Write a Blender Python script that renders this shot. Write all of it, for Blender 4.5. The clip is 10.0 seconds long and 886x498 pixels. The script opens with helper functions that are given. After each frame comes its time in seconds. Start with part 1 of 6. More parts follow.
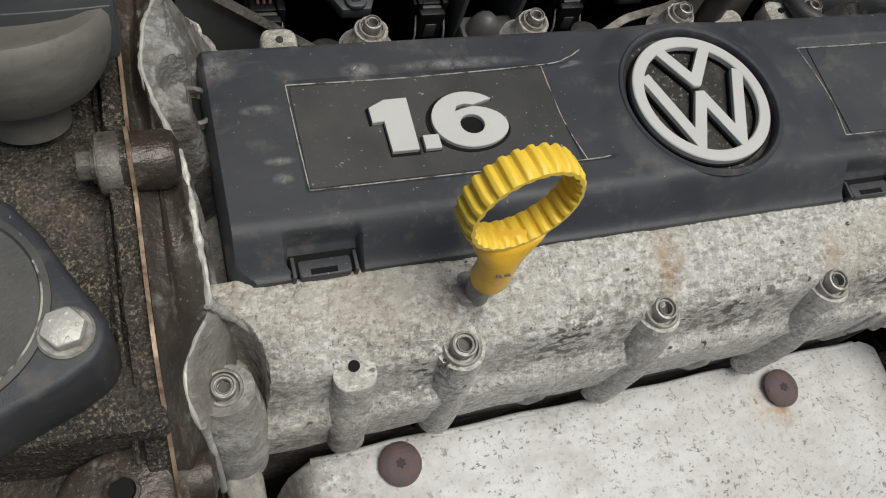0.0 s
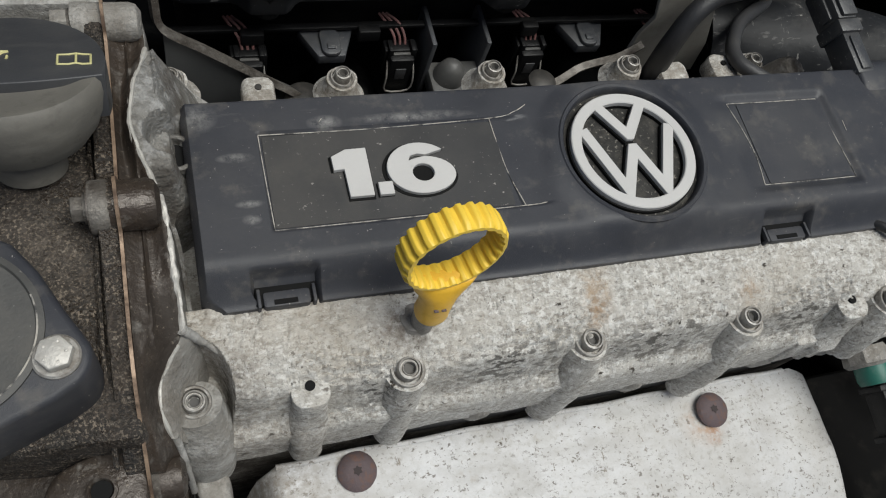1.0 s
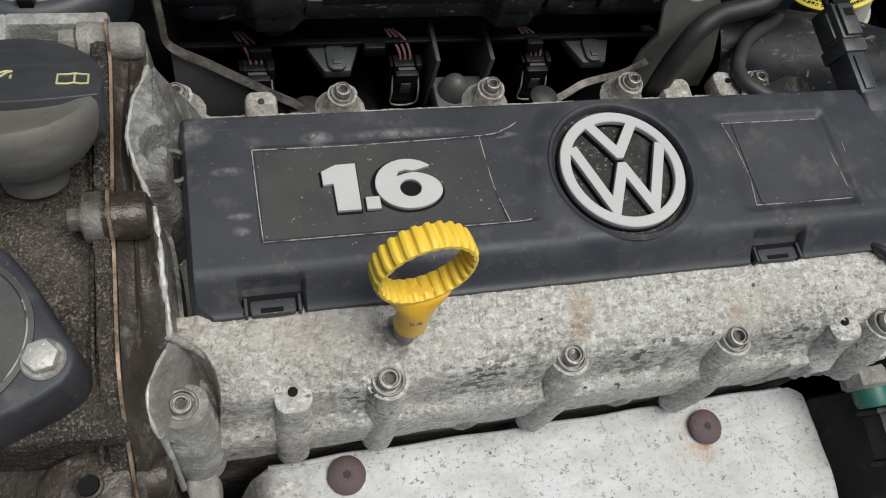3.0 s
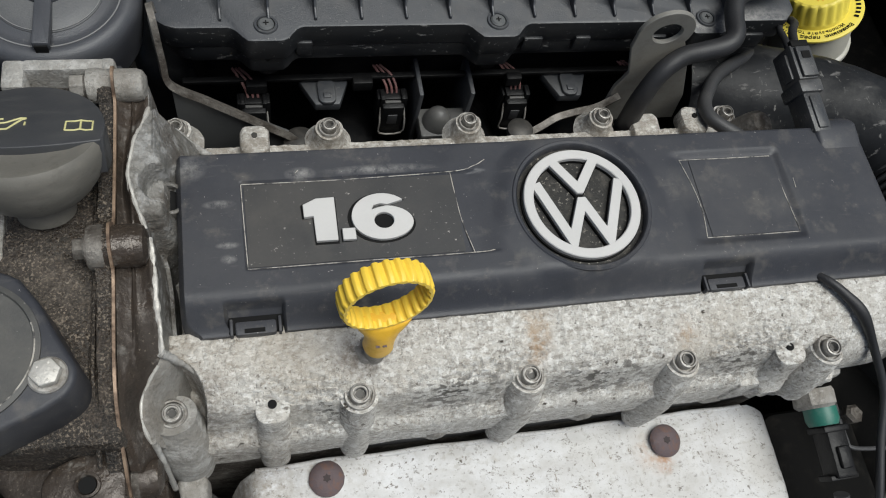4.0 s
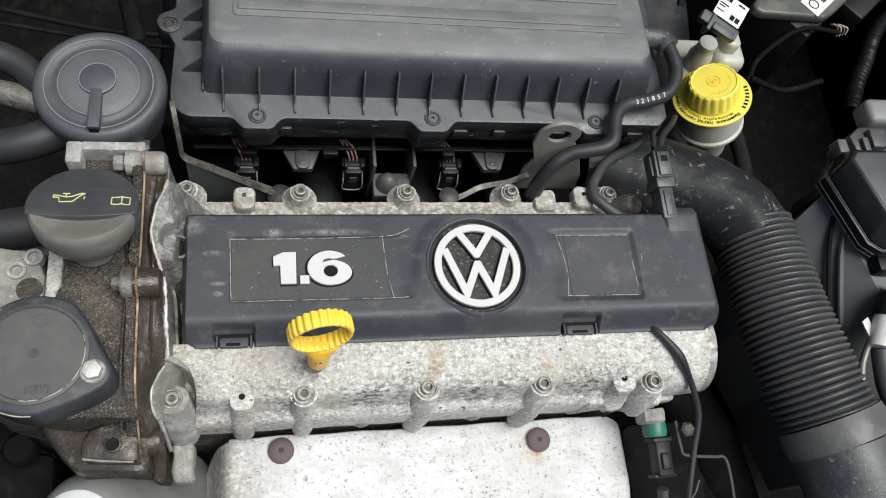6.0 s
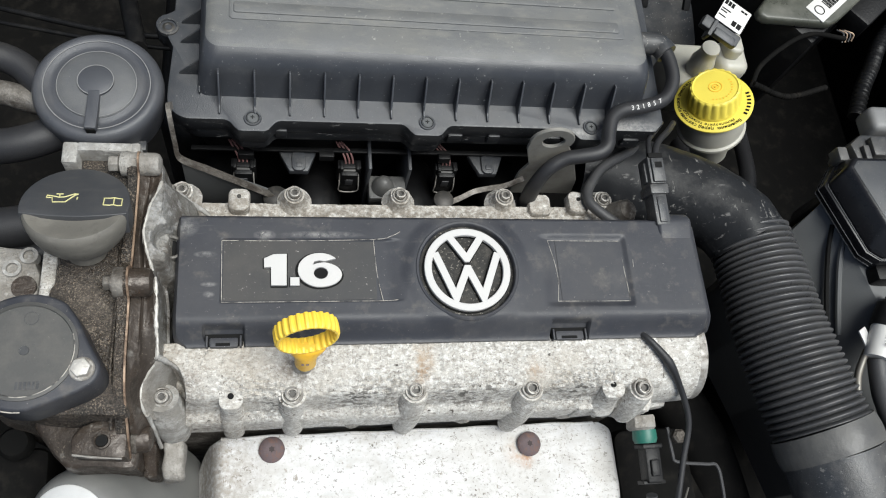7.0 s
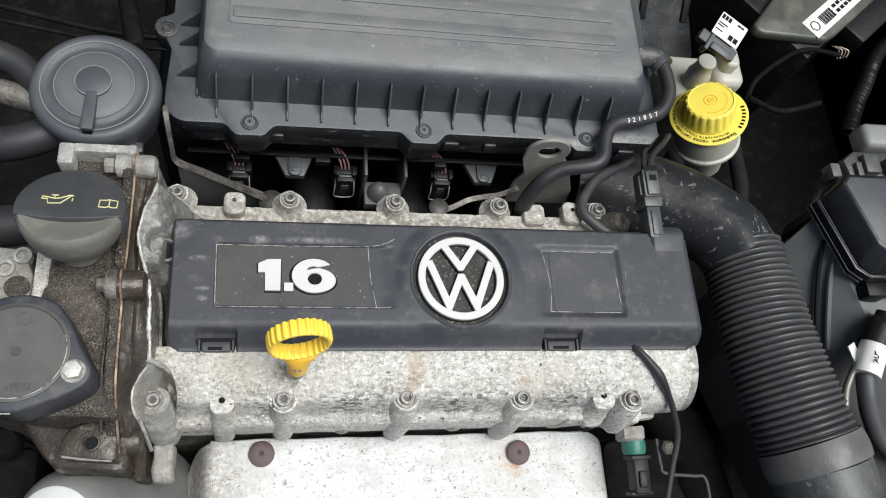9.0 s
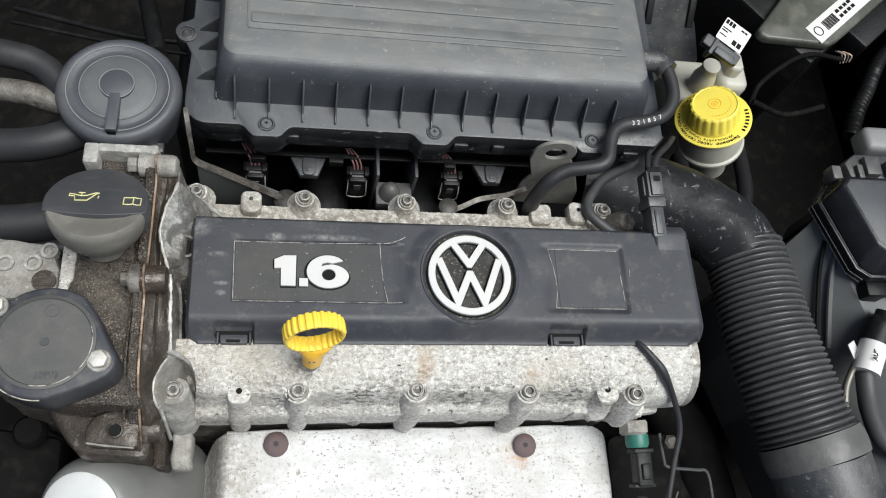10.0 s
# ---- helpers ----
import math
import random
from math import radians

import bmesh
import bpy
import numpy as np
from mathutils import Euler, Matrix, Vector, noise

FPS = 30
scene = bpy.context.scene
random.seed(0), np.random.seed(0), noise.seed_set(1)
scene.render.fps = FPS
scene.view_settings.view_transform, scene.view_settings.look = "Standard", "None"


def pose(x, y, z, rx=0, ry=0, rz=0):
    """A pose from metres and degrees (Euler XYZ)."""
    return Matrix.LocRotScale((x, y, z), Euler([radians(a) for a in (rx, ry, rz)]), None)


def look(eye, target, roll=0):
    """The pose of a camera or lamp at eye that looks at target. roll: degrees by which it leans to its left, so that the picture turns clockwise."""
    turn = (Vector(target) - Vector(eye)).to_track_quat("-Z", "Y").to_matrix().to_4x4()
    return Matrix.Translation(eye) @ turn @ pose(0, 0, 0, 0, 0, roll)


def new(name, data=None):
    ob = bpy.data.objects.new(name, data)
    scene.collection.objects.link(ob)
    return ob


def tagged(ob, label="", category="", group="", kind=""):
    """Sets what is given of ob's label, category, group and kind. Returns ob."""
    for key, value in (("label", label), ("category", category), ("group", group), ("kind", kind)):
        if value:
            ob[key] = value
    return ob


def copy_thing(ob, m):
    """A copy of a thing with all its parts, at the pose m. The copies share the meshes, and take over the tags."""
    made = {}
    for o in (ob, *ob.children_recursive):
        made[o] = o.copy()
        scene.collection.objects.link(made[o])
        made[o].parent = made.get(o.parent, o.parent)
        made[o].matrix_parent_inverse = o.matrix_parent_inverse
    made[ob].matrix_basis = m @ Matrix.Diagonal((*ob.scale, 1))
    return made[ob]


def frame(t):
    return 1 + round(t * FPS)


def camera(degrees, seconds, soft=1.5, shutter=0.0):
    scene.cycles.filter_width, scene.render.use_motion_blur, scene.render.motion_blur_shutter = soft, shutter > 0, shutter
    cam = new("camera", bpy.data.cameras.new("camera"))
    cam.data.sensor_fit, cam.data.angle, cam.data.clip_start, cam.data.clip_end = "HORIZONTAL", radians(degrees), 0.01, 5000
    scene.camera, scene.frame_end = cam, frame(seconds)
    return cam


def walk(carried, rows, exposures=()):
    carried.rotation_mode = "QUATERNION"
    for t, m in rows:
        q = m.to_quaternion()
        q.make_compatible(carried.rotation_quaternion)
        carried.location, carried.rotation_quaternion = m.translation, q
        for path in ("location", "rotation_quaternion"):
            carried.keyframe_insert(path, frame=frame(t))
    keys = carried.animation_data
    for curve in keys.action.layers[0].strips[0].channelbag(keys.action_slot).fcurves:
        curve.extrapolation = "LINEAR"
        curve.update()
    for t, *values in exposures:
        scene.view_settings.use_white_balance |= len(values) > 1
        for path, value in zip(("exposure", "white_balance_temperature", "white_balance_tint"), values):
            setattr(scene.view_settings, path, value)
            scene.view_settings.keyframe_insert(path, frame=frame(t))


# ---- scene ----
cam = camera(58.5, 10.0, 1.1)
PATH = [
    (0, (-0.0867, -0.0719, 0.2352), (0.5244, 0.6810, -1.5140), 27.24),
    (0.5, (-0.0829, -0.0772, 0.2705), (0.5541, 0.6857, -1.4651), 28.84),
    (1, (-0.0778, -0.0795, 0.2778), (0.5343, 0.6819, -1.4674), 28.40),
    (1.5, (-0.0717, -0.0793, 0.2830), (0.5066, 0.6800, -1.4745), 27.51),
    (2, (-0.0676, -0.0801, 0.2873), (0.4870, 0.6844, -1.4756), 26.60),
    (2.5, (-0.0616, -0.0829, 0.2895), (0.4643, 0.6967, -1.4756), 25.21),
    (3.8, (-0.0444, -0.0862, 0.3205), (0.4250, 0.7120, -1.4523), 22.97),
    (4, (-0.0402, -0.0891, 0.3336), (0.4146, 0.7065, -1.4441), 22.61),
    (4.5, (-0.0339, -0.0983, 0.3782), (0.3986, 0.6719, -1.4162), 22.75),
    (5, (-0.0362, -0.1129, 0.4310), (0.4142, 0.6360, -1.3680), 24.91),
    (5.5, (-0.0344, -0.1143, 0.4750), (0.4320, 0.6336, -1.3203), 27.41),
    (7, (-0.0079, -0.1136, 0.5022), (0.3953, 0.6373, -1.3071), 26.00),
    (7.5, (-0.0077, -0.1138, 0.5024), (0.3994, 0.6392, -1.3051), 26.48),
    (8, (-0.0090, -0.1130, 0.5031), (0.4046, 0.6408, -1.3026), 27.05),
    (8.5, (-0.0113, -0.1113, 0.5039), (0.4128, 0.6428, -1.2993), 28.01),
    (9, (-0.0095, -0.1101, 0.5052), (0.4123, 0.6442, -1.2984), 28.12),
    (9.5, (-0.0108, -0.1149, 0.5115), (0.4029, 0.6437, -1.2922), 27.72),
    (10, (-0.0140, -0.1207, 0.5208), (0.3865, 0.6415, -1.2844), 27.03),
]
walk(cam, [(t, look(e, g, r)) for t, e, g, r in PATH], [(0, 0.58, 6900, 6), (0.6, 0.57, 6690, 6), (2.5, 0.60, 6670, 6), (4, 0.76, 6600, 6), (4.5, 0.82, 6580, 6), (5, 0.88, 6575, 6), (5.5, 1.05, 6570, 6), (7, 1.22, 6550, 6), (10, 1.22, 6520, 6)])

# ---- light ----
world = bpy.data.worlds.new("overcast_sky")
scene.world = world
world.use_nodes = True
wn = world.node_tree
sky = wn.nodes.new("ShaderNodeTexSky")
sky.sky_type = "NISHITA"
sky.sun_disc = False
sky.sun_elevation = radians(73)
sky.sun_rotation = radians(124)
sky.dust_density = 4.0
wn.links.new(sky.outputs[0], wn.nodes["Background"].inputs[0])
wn.nodes["Background"].inputs[1].default_value = 0.037
sun = new("sun", bpy.data.lights.new("sun", "SUN"))
sun.data.energy = 1.78
sun.data.angle = radians(42)
sun.data.color = (0.965, 0.985, 1.0)
sun.matrix_world = look((0.85, -0.40, 3.0), (0.1, 0.1, 0))


# ---- materials ----
def ramp(nt, fac, stops):
    n = nt.nodes.new("ShaderNodeValToRGB")
    e = n.color_ramp.elements
    while len(e) < len(stops):
        e.new(0.5)
    for el, (p, c) in zip(e, stops):
        el.position = p
        el.color = (*c, 1) if len(c) == 3 else c
    nt.links.new(fac, n.inputs[0])
    return n.outputs[0]


def mixc(nt, fac, a, b, mode="MIX"):
    n = nt.nodes.new("ShaderNodeMix")
    n.data_type, n.blend_type = "RGBA", mode
    for s, v in ((n.inputs[0], fac), (n.inputs[6], a), (n.inputs[7], b)):
        if isinstance(v, bpy.types.NodeSocket):
            nt.links.new(v, s)
        elif isinstance(v, tuple):
            s.default_value = (*v, 1) if len(v) == 3 else v
        else:
            s.default_value = v
    return n.outputs[2]


def tex(nt, scale, detail=4.0, rough=0.6, stretch=(1, 1, 1), kind="ShaderNodeTexNoise"):
    co = nt.nodes.new("ShaderNodeTexCoord")
    mp = nt.nodes.new("ShaderNodeMapping")
    mp.inputs["Scale"].default_value = stretch
    nt.links.new(co.outputs["Object"], mp.inputs[0])
    n = nt.nodes.new(kind)
    n.inputs["Scale"].default_value = scale
    if kind == "ShaderNodeTexNoise":
        n.inputs["Detail"].default_value = detail
        n.inputs["Roughness"].default_value = rough
    nt.links.new(mp.outputs[0], n.inputs["Vector"])
    return n.outputs[0]


def material(name, base, rough=0.5, metal=0.0, layers=(), bump=(), grain=0.12, spec=0.5, trans=0.0, spots=(), origin=(0, 0, 0)):
    """base colour with two scales of variation. layers: (scale, low, high, colour, strength[, stretch]) stains by noise; bump: (scale, depth in metres)."""
    m = bpy.data.materials.new(name)
    m.use_nodes = True
    nt = m.node_tree
    p = nt.nodes["Principled BSDF"]
    fine = tex(nt, 900, 3)
    wide = tex(nt, 35, 5)
    dark = tuple(c * (1 - grain) for c in base)
    lite = tuple(min(1, c * (1 + grain)) for c in base)
    col = ramp(nt, wide, [(0.3, dark), (0.7, lite)])
    col = mixc(nt, 0.35, col, ramp(nt, fine, [(0.3, dark), (0.7, lite)]))
    ro = ramp(nt, wide, [(0.3, (max(0, rough - 0.08),) * 3), (0.7, (min(1, rough + 0.08),) * 3)])
    for scale, lo, hi, c, k, *st in layers:
        f = ramp(nt, tex(nt, scale, 6, 0.65, *st), [(lo, (0, 0, 0)), (hi, (k, k, k))])
        if scale > 250:
            f = mixc(nt, 1.0, f, ramp(nt, tex(nt, scale / 11, 3), [(0.34, (0.15,) * 3), (0.62, (1.0,) * 3)]), "MULTIPLY")
        col = mixc(nt, f, col, c)
        ro = mixc(nt, f, ro, (0.85, 0.85, 0.85))
    for at, size, c, k, *worm in spots:
        co = nt.nodes.new("ShaderNodeTexCoord")
        mp = nt.nodes.new("ShaderNodeMapping")
        mp.inputs["Location"].default_value = [-(a - o) / s for a, o, s in zip(at, origin, size)]
        mp.inputs["Scale"].default_value = [1 / s for s in size]
        ln = nt.nodes.new("ShaderNodeVectorMath")
        ln.operation = "LENGTH"
        nt.links.new(co.outputs["Object"], mp.inputs[0])
        nt.links.new(mp.outputs[0], ln.inputs[0])
        near = ramp(nt, ln.outputs["Value"], [(0.15, (1, 1, 1)), (1.0, (0, 0, 0))])
        if worm:
            patch = ramp(nt, tex(nt, worm[0], 4, 0.6, (0.55, 1.3, 1)), [(0.51, (0, 0, 0)), (0.56, (k, k, k))])
        else:
            patch = ramp(nt, tex(nt, 240, 5, 0.7), [(0.36, (0, 0, 0)), (0.62, (k, k, k))])
        col = mixc(nt, mixc(nt, 1.0, near, patch, "MULTIPLY"), col, c)
    nt.links.new(col, p.inputs["Base Color"])
    nt.links.new(ro, p.inputs["Roughness"])
    p.inputs["Metallic"].default_value = metal
    p.inputs["Specular IOR Level"].default_value = spec
    if trans:
        p.inputs["Subsurface Weight"].default_value = trans
        p.inputs["Subsurface Radius"].default_value = (0.01, 0.01, 0.008)
        p.inputs["Subsurface Scale"].default_value = 0.5
    last = None
    for scale, depth in bump:
        b = nt.nodes.new("ShaderNodeBump")
        b.inputs["Strength"].default_value = 1.0
        b.inputs["Distance"].default_value = depth
        nt.links.new(tex(nt, scale, 5), b.inputs["Height"])
        if last:
            nt.links.new(last, b.inputs["Normal"])
        last = b.outputs[0]
    if last:
        nt.links.new(last, p.inputs["Normal"])
    return m


DUST = (0.30, 0.27, 0.22)
COVER = material("cover_plastic", (0.038, 0.040, 0.048), 0.44, spec=0.38, layers=[(16, 0.48, 0.75, (0.105, 0.10, 0.095), 0.28), (75, 0.54, 0.76, DUST, 0.26), (26, 0.56, 0.72, (0.20, 0.19, 0.17), 0.12), (55, 0.62, 0.72, (0.30, 0.28, 0.25), 0.10, (1, 6, 1)), (600, 0.68, 0.71, (0.55, 0.52, 0.48), 0.8)], bump=[(2500, 0.0001), (120, 0.0002)], spots=[((x, y, 0.002), (w, h, 0.01), (0.42, 0.41, 0.39), k) for x, y, w, h, k in ((-0.056, 0.090, 0.008, 0.0025, 0.5), (-0.053, 0.069, 0.006, 0.002, 0.5), (-0.053, 0.062, 0.004, 0.0025, 0.5), (-0.018, 0.104, 0.008, 0.004, 0.6), (0.02, 0.1045, 0.03, 0.003, 0.45), (-0.068, 0.110, 0.008, 0.008, 0.4))], origin=(0.108, 0.075, -0.022))
PANEL = material("panel_plastic", (0.034, 0.034, 0.035), 0.48, layers=[(18, 0.42, 0.70, (0.11, 0.10, 0.088), 0.30), (60, 0.50, 0.75, (0.13, 0.12, 0.10), 0.2), (500, 0.645, 0.70, (0.55, 0.52, 0.47), 0.7)], bump=[(2000, 0.0001)])
SILVER = material("badge_silver", (0.56, 0.55, 0.535), 0.45, 0.0, layers=[(300, 0.62, 0.8, (0.3, 0.28, 0.25), 0.25)], grain=0.04)
DIRT = material("badge_dirt", (0.022, 0.021, 0.019), 0.7, layers=[(120, 0.5, 0.65, (0.09, 0.082, 0.07), 0.6), (420, 0.58, 0.63, (0.40, 0.37, 0.32), 0.75)], bump=[(500, 0.0006)])
LINE = material("worn_edge", (0.48, 0.45, 0.40), 0.6, layers=[(160, 0.46, 0.60, (0.05, 0.05, 0.052), 0.95), (500, 0.54, 0.64, (0.06, 0.06, 0.06), 0.6)])
# Rust and stains; pocket and dipstick patches also carry shade in their colour
RUSTSHADE = [((0.087, 0.013, -0.016), (0.01, 0.014, 0.02), (0.36, 0.24, 0.14), 0.9), ((0.166, 0.011, -0.016), (0.009, 0.011, 0.02), (0.4, 0.27, 0.16), 0.6), ((-0.004, 0.016, -0.014), (0.01, 0.012, 0.02), (0.17, 0.13, 0.1), 0.8), ((-0.08, 0.03, -0.03), (0.018, 0.1, 0.05), (0.2, 0.16, 0.12), 0.65), ((-0.066, 0.006, -0.03), (0.014, 0.02, 0.03), (0.06, 0.048, 0.038), 1.0)]
# Grime; the patch under the first bolt also has shade painted in
GRIMESHADE = [((-0.06, -0.012, -0.06), (0.07, 0.022, 0.026), (0.15, 0.13, 0.11), 0.85), ((0.088, 0.024, -0.012), (0.012, 0.012, 0.02), (0.42, 0.31, 0.2), 0.6), ((0.005, 0.013, -0.014), (0.01, 0.012, 0.02), (0.1, 0.08, 0.06), 0.9), ((0.06, 0.14, -0.04), (0.24, 0.03, 0.03), (0.30, 0.26, 0.21), 0.55), ((0.1, 0.128, -0.03), (0.26, 0.016, 0.03), (0.16, 0.12, 0.09), 0.8), ((0.1, 0.138, -0.04), (0.80, 0.024, 0.05), (0.20, 0.175, 0.145), 1.0), ((-0.045, 0.140, -0.04), (0.05, 0.012, 0.03), (0.30, 0.27, 0.23), 0.7)]
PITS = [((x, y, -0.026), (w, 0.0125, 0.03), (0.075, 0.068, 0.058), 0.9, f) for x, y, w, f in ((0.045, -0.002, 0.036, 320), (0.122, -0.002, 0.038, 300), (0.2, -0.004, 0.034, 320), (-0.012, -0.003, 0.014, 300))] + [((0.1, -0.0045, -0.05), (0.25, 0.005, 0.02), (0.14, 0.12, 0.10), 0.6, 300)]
ALU = material("cast_aluminium", (0.515, 0.493, 0.455), 0.62, 0.1, layers=[(40, 0.38, 0.62, (0.59, 0.57, 0.53), 0.7), (70, 0.54, 0.70, (0.44, 0.40, 0.35), 0.55), (260, 0.52, 0.60, (0.42, 0.39, 0.35), 0.40, (0.6, 1, 1)), (420, 0.54, 0.59, (0.22, 0.195, 0.165), 0.65, (0.6, 1.1, 1)), (245, 0.545, 0.575, (0.27, 0.245, 0.21), 0.45, (0.7, 1.5, 1)), (250, 0.55, 0.58, (0.78, 0.77, 0.74), 0.6, (0.8, 1.5, 1)), (380, 0.53, 0.58, (0.82, 0.81, 0.78), 0.6), (800, 0.56, 0.60, (0.18, 0.16, 0.135), 0.6), (230, 0.63, 0.67, (0.13, 0.115, 0.10), 0.85), (11, 0.52, 0.72, (0.46, 0.40, 0.32), 0.5), (120, 0.665, 0.69, (0.05, 0.04, 0.03), 0.95)], bump=[(240, 0.0010), (900, 0.0006)], spots=RUSTSHADE + GRIMESHADE + PITS, origin=(0.1, 0.075, -0.30))
ALUDARK = material("grimy_aluminium", (0.20, 0.185, 0.165), 0.42, 0.35, layers=[(45, 0.38, 0.60, (0.050, 0.040, 0.032), 0.92), (130, 0.52, 0.68, (0.33, 0.31, 0.28), 0.5), (700, 0.58, 0.68, (0.45, 0.42, 0.37), 0.5)], bump=[(300, 0.0008), (900, 0.0003)])
OILGREY = material("oily_flange", (0.062, 0.048, 0.038), 0.25, 0.2, layers=[(50, 0.42, 0.62, (0.030, 0.023, 0.018), 0.8), (70, 0.56, 0.70, (0.30, 0.285, 0.26), 0.65), (700, 0.60, 0.70, (0.42, 0.36, 0.28), 0.5)], bump=[(300, 0.0007)])
ALUGREY = material("stained_aluminium", (0.34, 0.325, 0.30), 0.55, 0.2, layers=[(60, 0.40, 0.66, (0.16, 0.14, 0.115), 0.75), (620, 0.53, 0.63, (0.14, 0.13, 0.11), 0.6), (300, 0.58, 0.68, (0.6, 0.59, 0.56), 0.5)], bump=[(420, 0.0009)])
ALUPALE = material("pale_cast", (0.33, 0.32, 0.30), 0.55, 0.1, layers=[(45, 0.40, 0.66, (0.26, 0.245, 0.22), 0.7), (140, 0.48, 0.62, (0.56, 0.55, 0.53), 0.6), (520, 0.54, 0.62, (0.17, 0.16, 0.14), 0.5), (22, 0.52, 0.72, (0.15, 0.13, 0.10), 0.6)], bump=[(260, 0.0012), (900, 0.0004)])
BOLTPALE = material("pale_bolt", (0.55, 0.53, 0.49), 0.5, 0.3, layers=[(250, 0.5, 0.7, (0.33, 0.30, 0.26), 0.5)], bump=[(600, 0.0003)])
ALUWEB = material("dirty_cast_web", (0.215, 0.207, 0.19), 0.5, 0.15, layers=[(34, 0.44, 0.60, (0.075, 0.062, 0.050), 0.85), (130, 0.52, 0.62, (0.40, 0.395, 0.385), 0.6), (500, 0.54, 0.61, (0.09, 0.08, 0.07), 0.6), (300, 0.60, 0.66, (0.58, 0.58, 0.57), 0.6)], bump=[(260, 0.0014), (700, 0.0006)], spots=[((-0.084, 0.118, 0.012), (0.014, 0.024, 0.03), (0.50, 0.505, 0.51), 0.35)], origin=(0.1, 0.075, -0.30))
PLATED = material("smooth_plated_sheet", (0.31, 0.298, 0.27), 0.42, 0.3, layers=[(60, 0.45, 0.70, (0.17, 0.158, 0.135), 0.5), (400, 0.64, 0.70, (0.10, 0.085, 0.07), 0.5), (24, 0.54, 0.72, (0.33, 0.32, 0.30), 0.5)], grain=0.05)
OILY = material("oily_cover", (0.042, 0.031, 0.022), 0.24, 0.1, layers=[(30, 0.46, 0.64, (0.085, 0.064, 0.048), 0.75), (14, 0.46, 0.60, (0.012, 0.010, 0.008), 0.7), (800, 0.47, 0.53, (0.010, 0.009, 0.008), 0.85), (900, 0.535, 0.59, (0.31, 0.255, 0.195), 0.8), (420, 0.63, 0.67, (0.46, 0.40, 0.32), 0.7)], bump=[(700, 0.0016), (160, 0.0014)], spec=0.8, spots=[((-0.122, 0.060, 0.004), (0.030, 0.035, 0.06), (0.22, 0.185, 0.15), 0.35)], origin=(-0.15, 0.05, -0.30))
# Last two spots darken the rolled left end: grime, plus shading in colour
SHIELD = material("heat_shield", (0.60, 0.60, 0.605), 0.5, 0.1, layers=[(14, 0.42, 0.66, (0.54, 0.52, 0.485), 0.7), (36, 0.46, 0.66, (0.64, 0.63, 0.61), 0.6), (26, 0.50, 0.68, (0.40, 0.375, 0.34), 0.45), (300, 0.54, 0.63, (0.42, 0.40, 0.36), 0.6), (330, 0.598, 0.635, (0.14, 0.12, 0.10), 0.9), (210, 0.655, 0.682, (0.12, 0.10, 0.08), 0.9, (0.7, 1.2, 1)), (430, 0.590, 0.630, (0.15, 0.125, 0.10), 0.85, (0.8, 1.1, 1)), (160, 0.640, 0.665, (0.24, 0.20, 0.16), 0.8, (1.3, 0.6, 1)), (22, 0.50, 0.66, (0.47, 0.455, 0.43), 0.5, (1, 3, 1)), (60, 0.56, 0.64, (0.50, 0.49, 0.47), 0.35), (60, 0.66, 0.74, (0.36, 0.30, 0.23), 0.5), (7, 0.60, 0.8, (0.50, 0.43, 0.34), 0.4)], bump=[(260, 0.0003), (60, 0.0005)], spots=[((0.180, -0.0385, -0.103), (0.006, 0.009, 0.03), (0.34, 0.15, 0.06), 1.0), ((0.176, -0.033, -0.103), (0.016, 0.014, 0.03), (0.45, 0.30, 0.20), 0.8), ((-0.06, -0.04, -0.12), (0.040, 0.08, 0.05), (0.22, 0.185, 0.15), 1.0), ((-0.05, -0.05, -0.11), (0.050, 0.10, 0.06), (0.36, 0.33, 0.29), 0.7)], origin=(0.09, -0.06, -0.30))
STEEL = material("steel", (0.40, 0.385, 0.36), 0.45, 0.4, layers=[(160, 0.43, 0.66, (0.13, 0.108, 0.085), 0.8), (500, 0.58, 0.68, (0.55, 0.54, 0.51), 0.5)], bump=[(900, 0.0002)])
ZINC = material("plated_bracket", (0.19, 0.18, 0.16), 0.45, 0.5, layers=[(40, 0.45, 0.75, (0.25, 0.21, 0.17), 0.6)])
RUST = material("rusted_bolt", (0.120, 0.090, 0.094), 0.75, 0.2, layers=[(250, 0.5, 0.7, (0.20, 0.10, 0.06), 0.6)], bump=[(600, 0.0004)])
RUSTDARK = material("dark_rust", (0.045, 0.034, 0.034), 0.8, layers=[(300, 0.5, 0.7, (0.10, 0.06, 0.05), 0.5)])
COPPER = material("gasket_edge", (0.42, 0.30, 0.21), 0.35, 0.3, layers=[(60, 0.42, 0.60, (0.08, 0.05, 0.035), 0.9), (400, 0.55, 0.65, (0.10, 0.07, 0.05), 0.6)])
YELLOW = material("yellow_plastic", (0.92, 0.63, 0.075), 0.42, layers=[(70, 0.55, 0.75, (0.70, 0.40, 0.03), 0.4)], grain=0.05)
CAPYELLOW = material("yellow_cap", (0.80, 0.66, 0.10), 0.45, layers=[(70, 0.6, 0.8, (0.72, 0.50, 0.04), 0.4)], grain=0.05)
BOX = material("airbox_plastic", (0.040, 0.043, 0.048), 0.36, layers=[(22, 0.40, 0.75, DUST, 0.22), (60, 0.52, 0.75, (0.17, 0.16, 0.15), 0.4), (420, 0.63, 0.67, (0.50, 0.48, 0.45), 0.75), (110, 0.66, 0.70, (0.30, 0.29, 0.27), 0.4)], bump=[(1200, 0.0002), (90, 0.0004)])
RUBBER = material("black_rubber", (0.050, 0.050, 0.052), 0.5, layers=[(40, 0.55, 0.8, (0.14, 0.13, 0.11), 0.35)], bump=[(1000, 0.0002)])
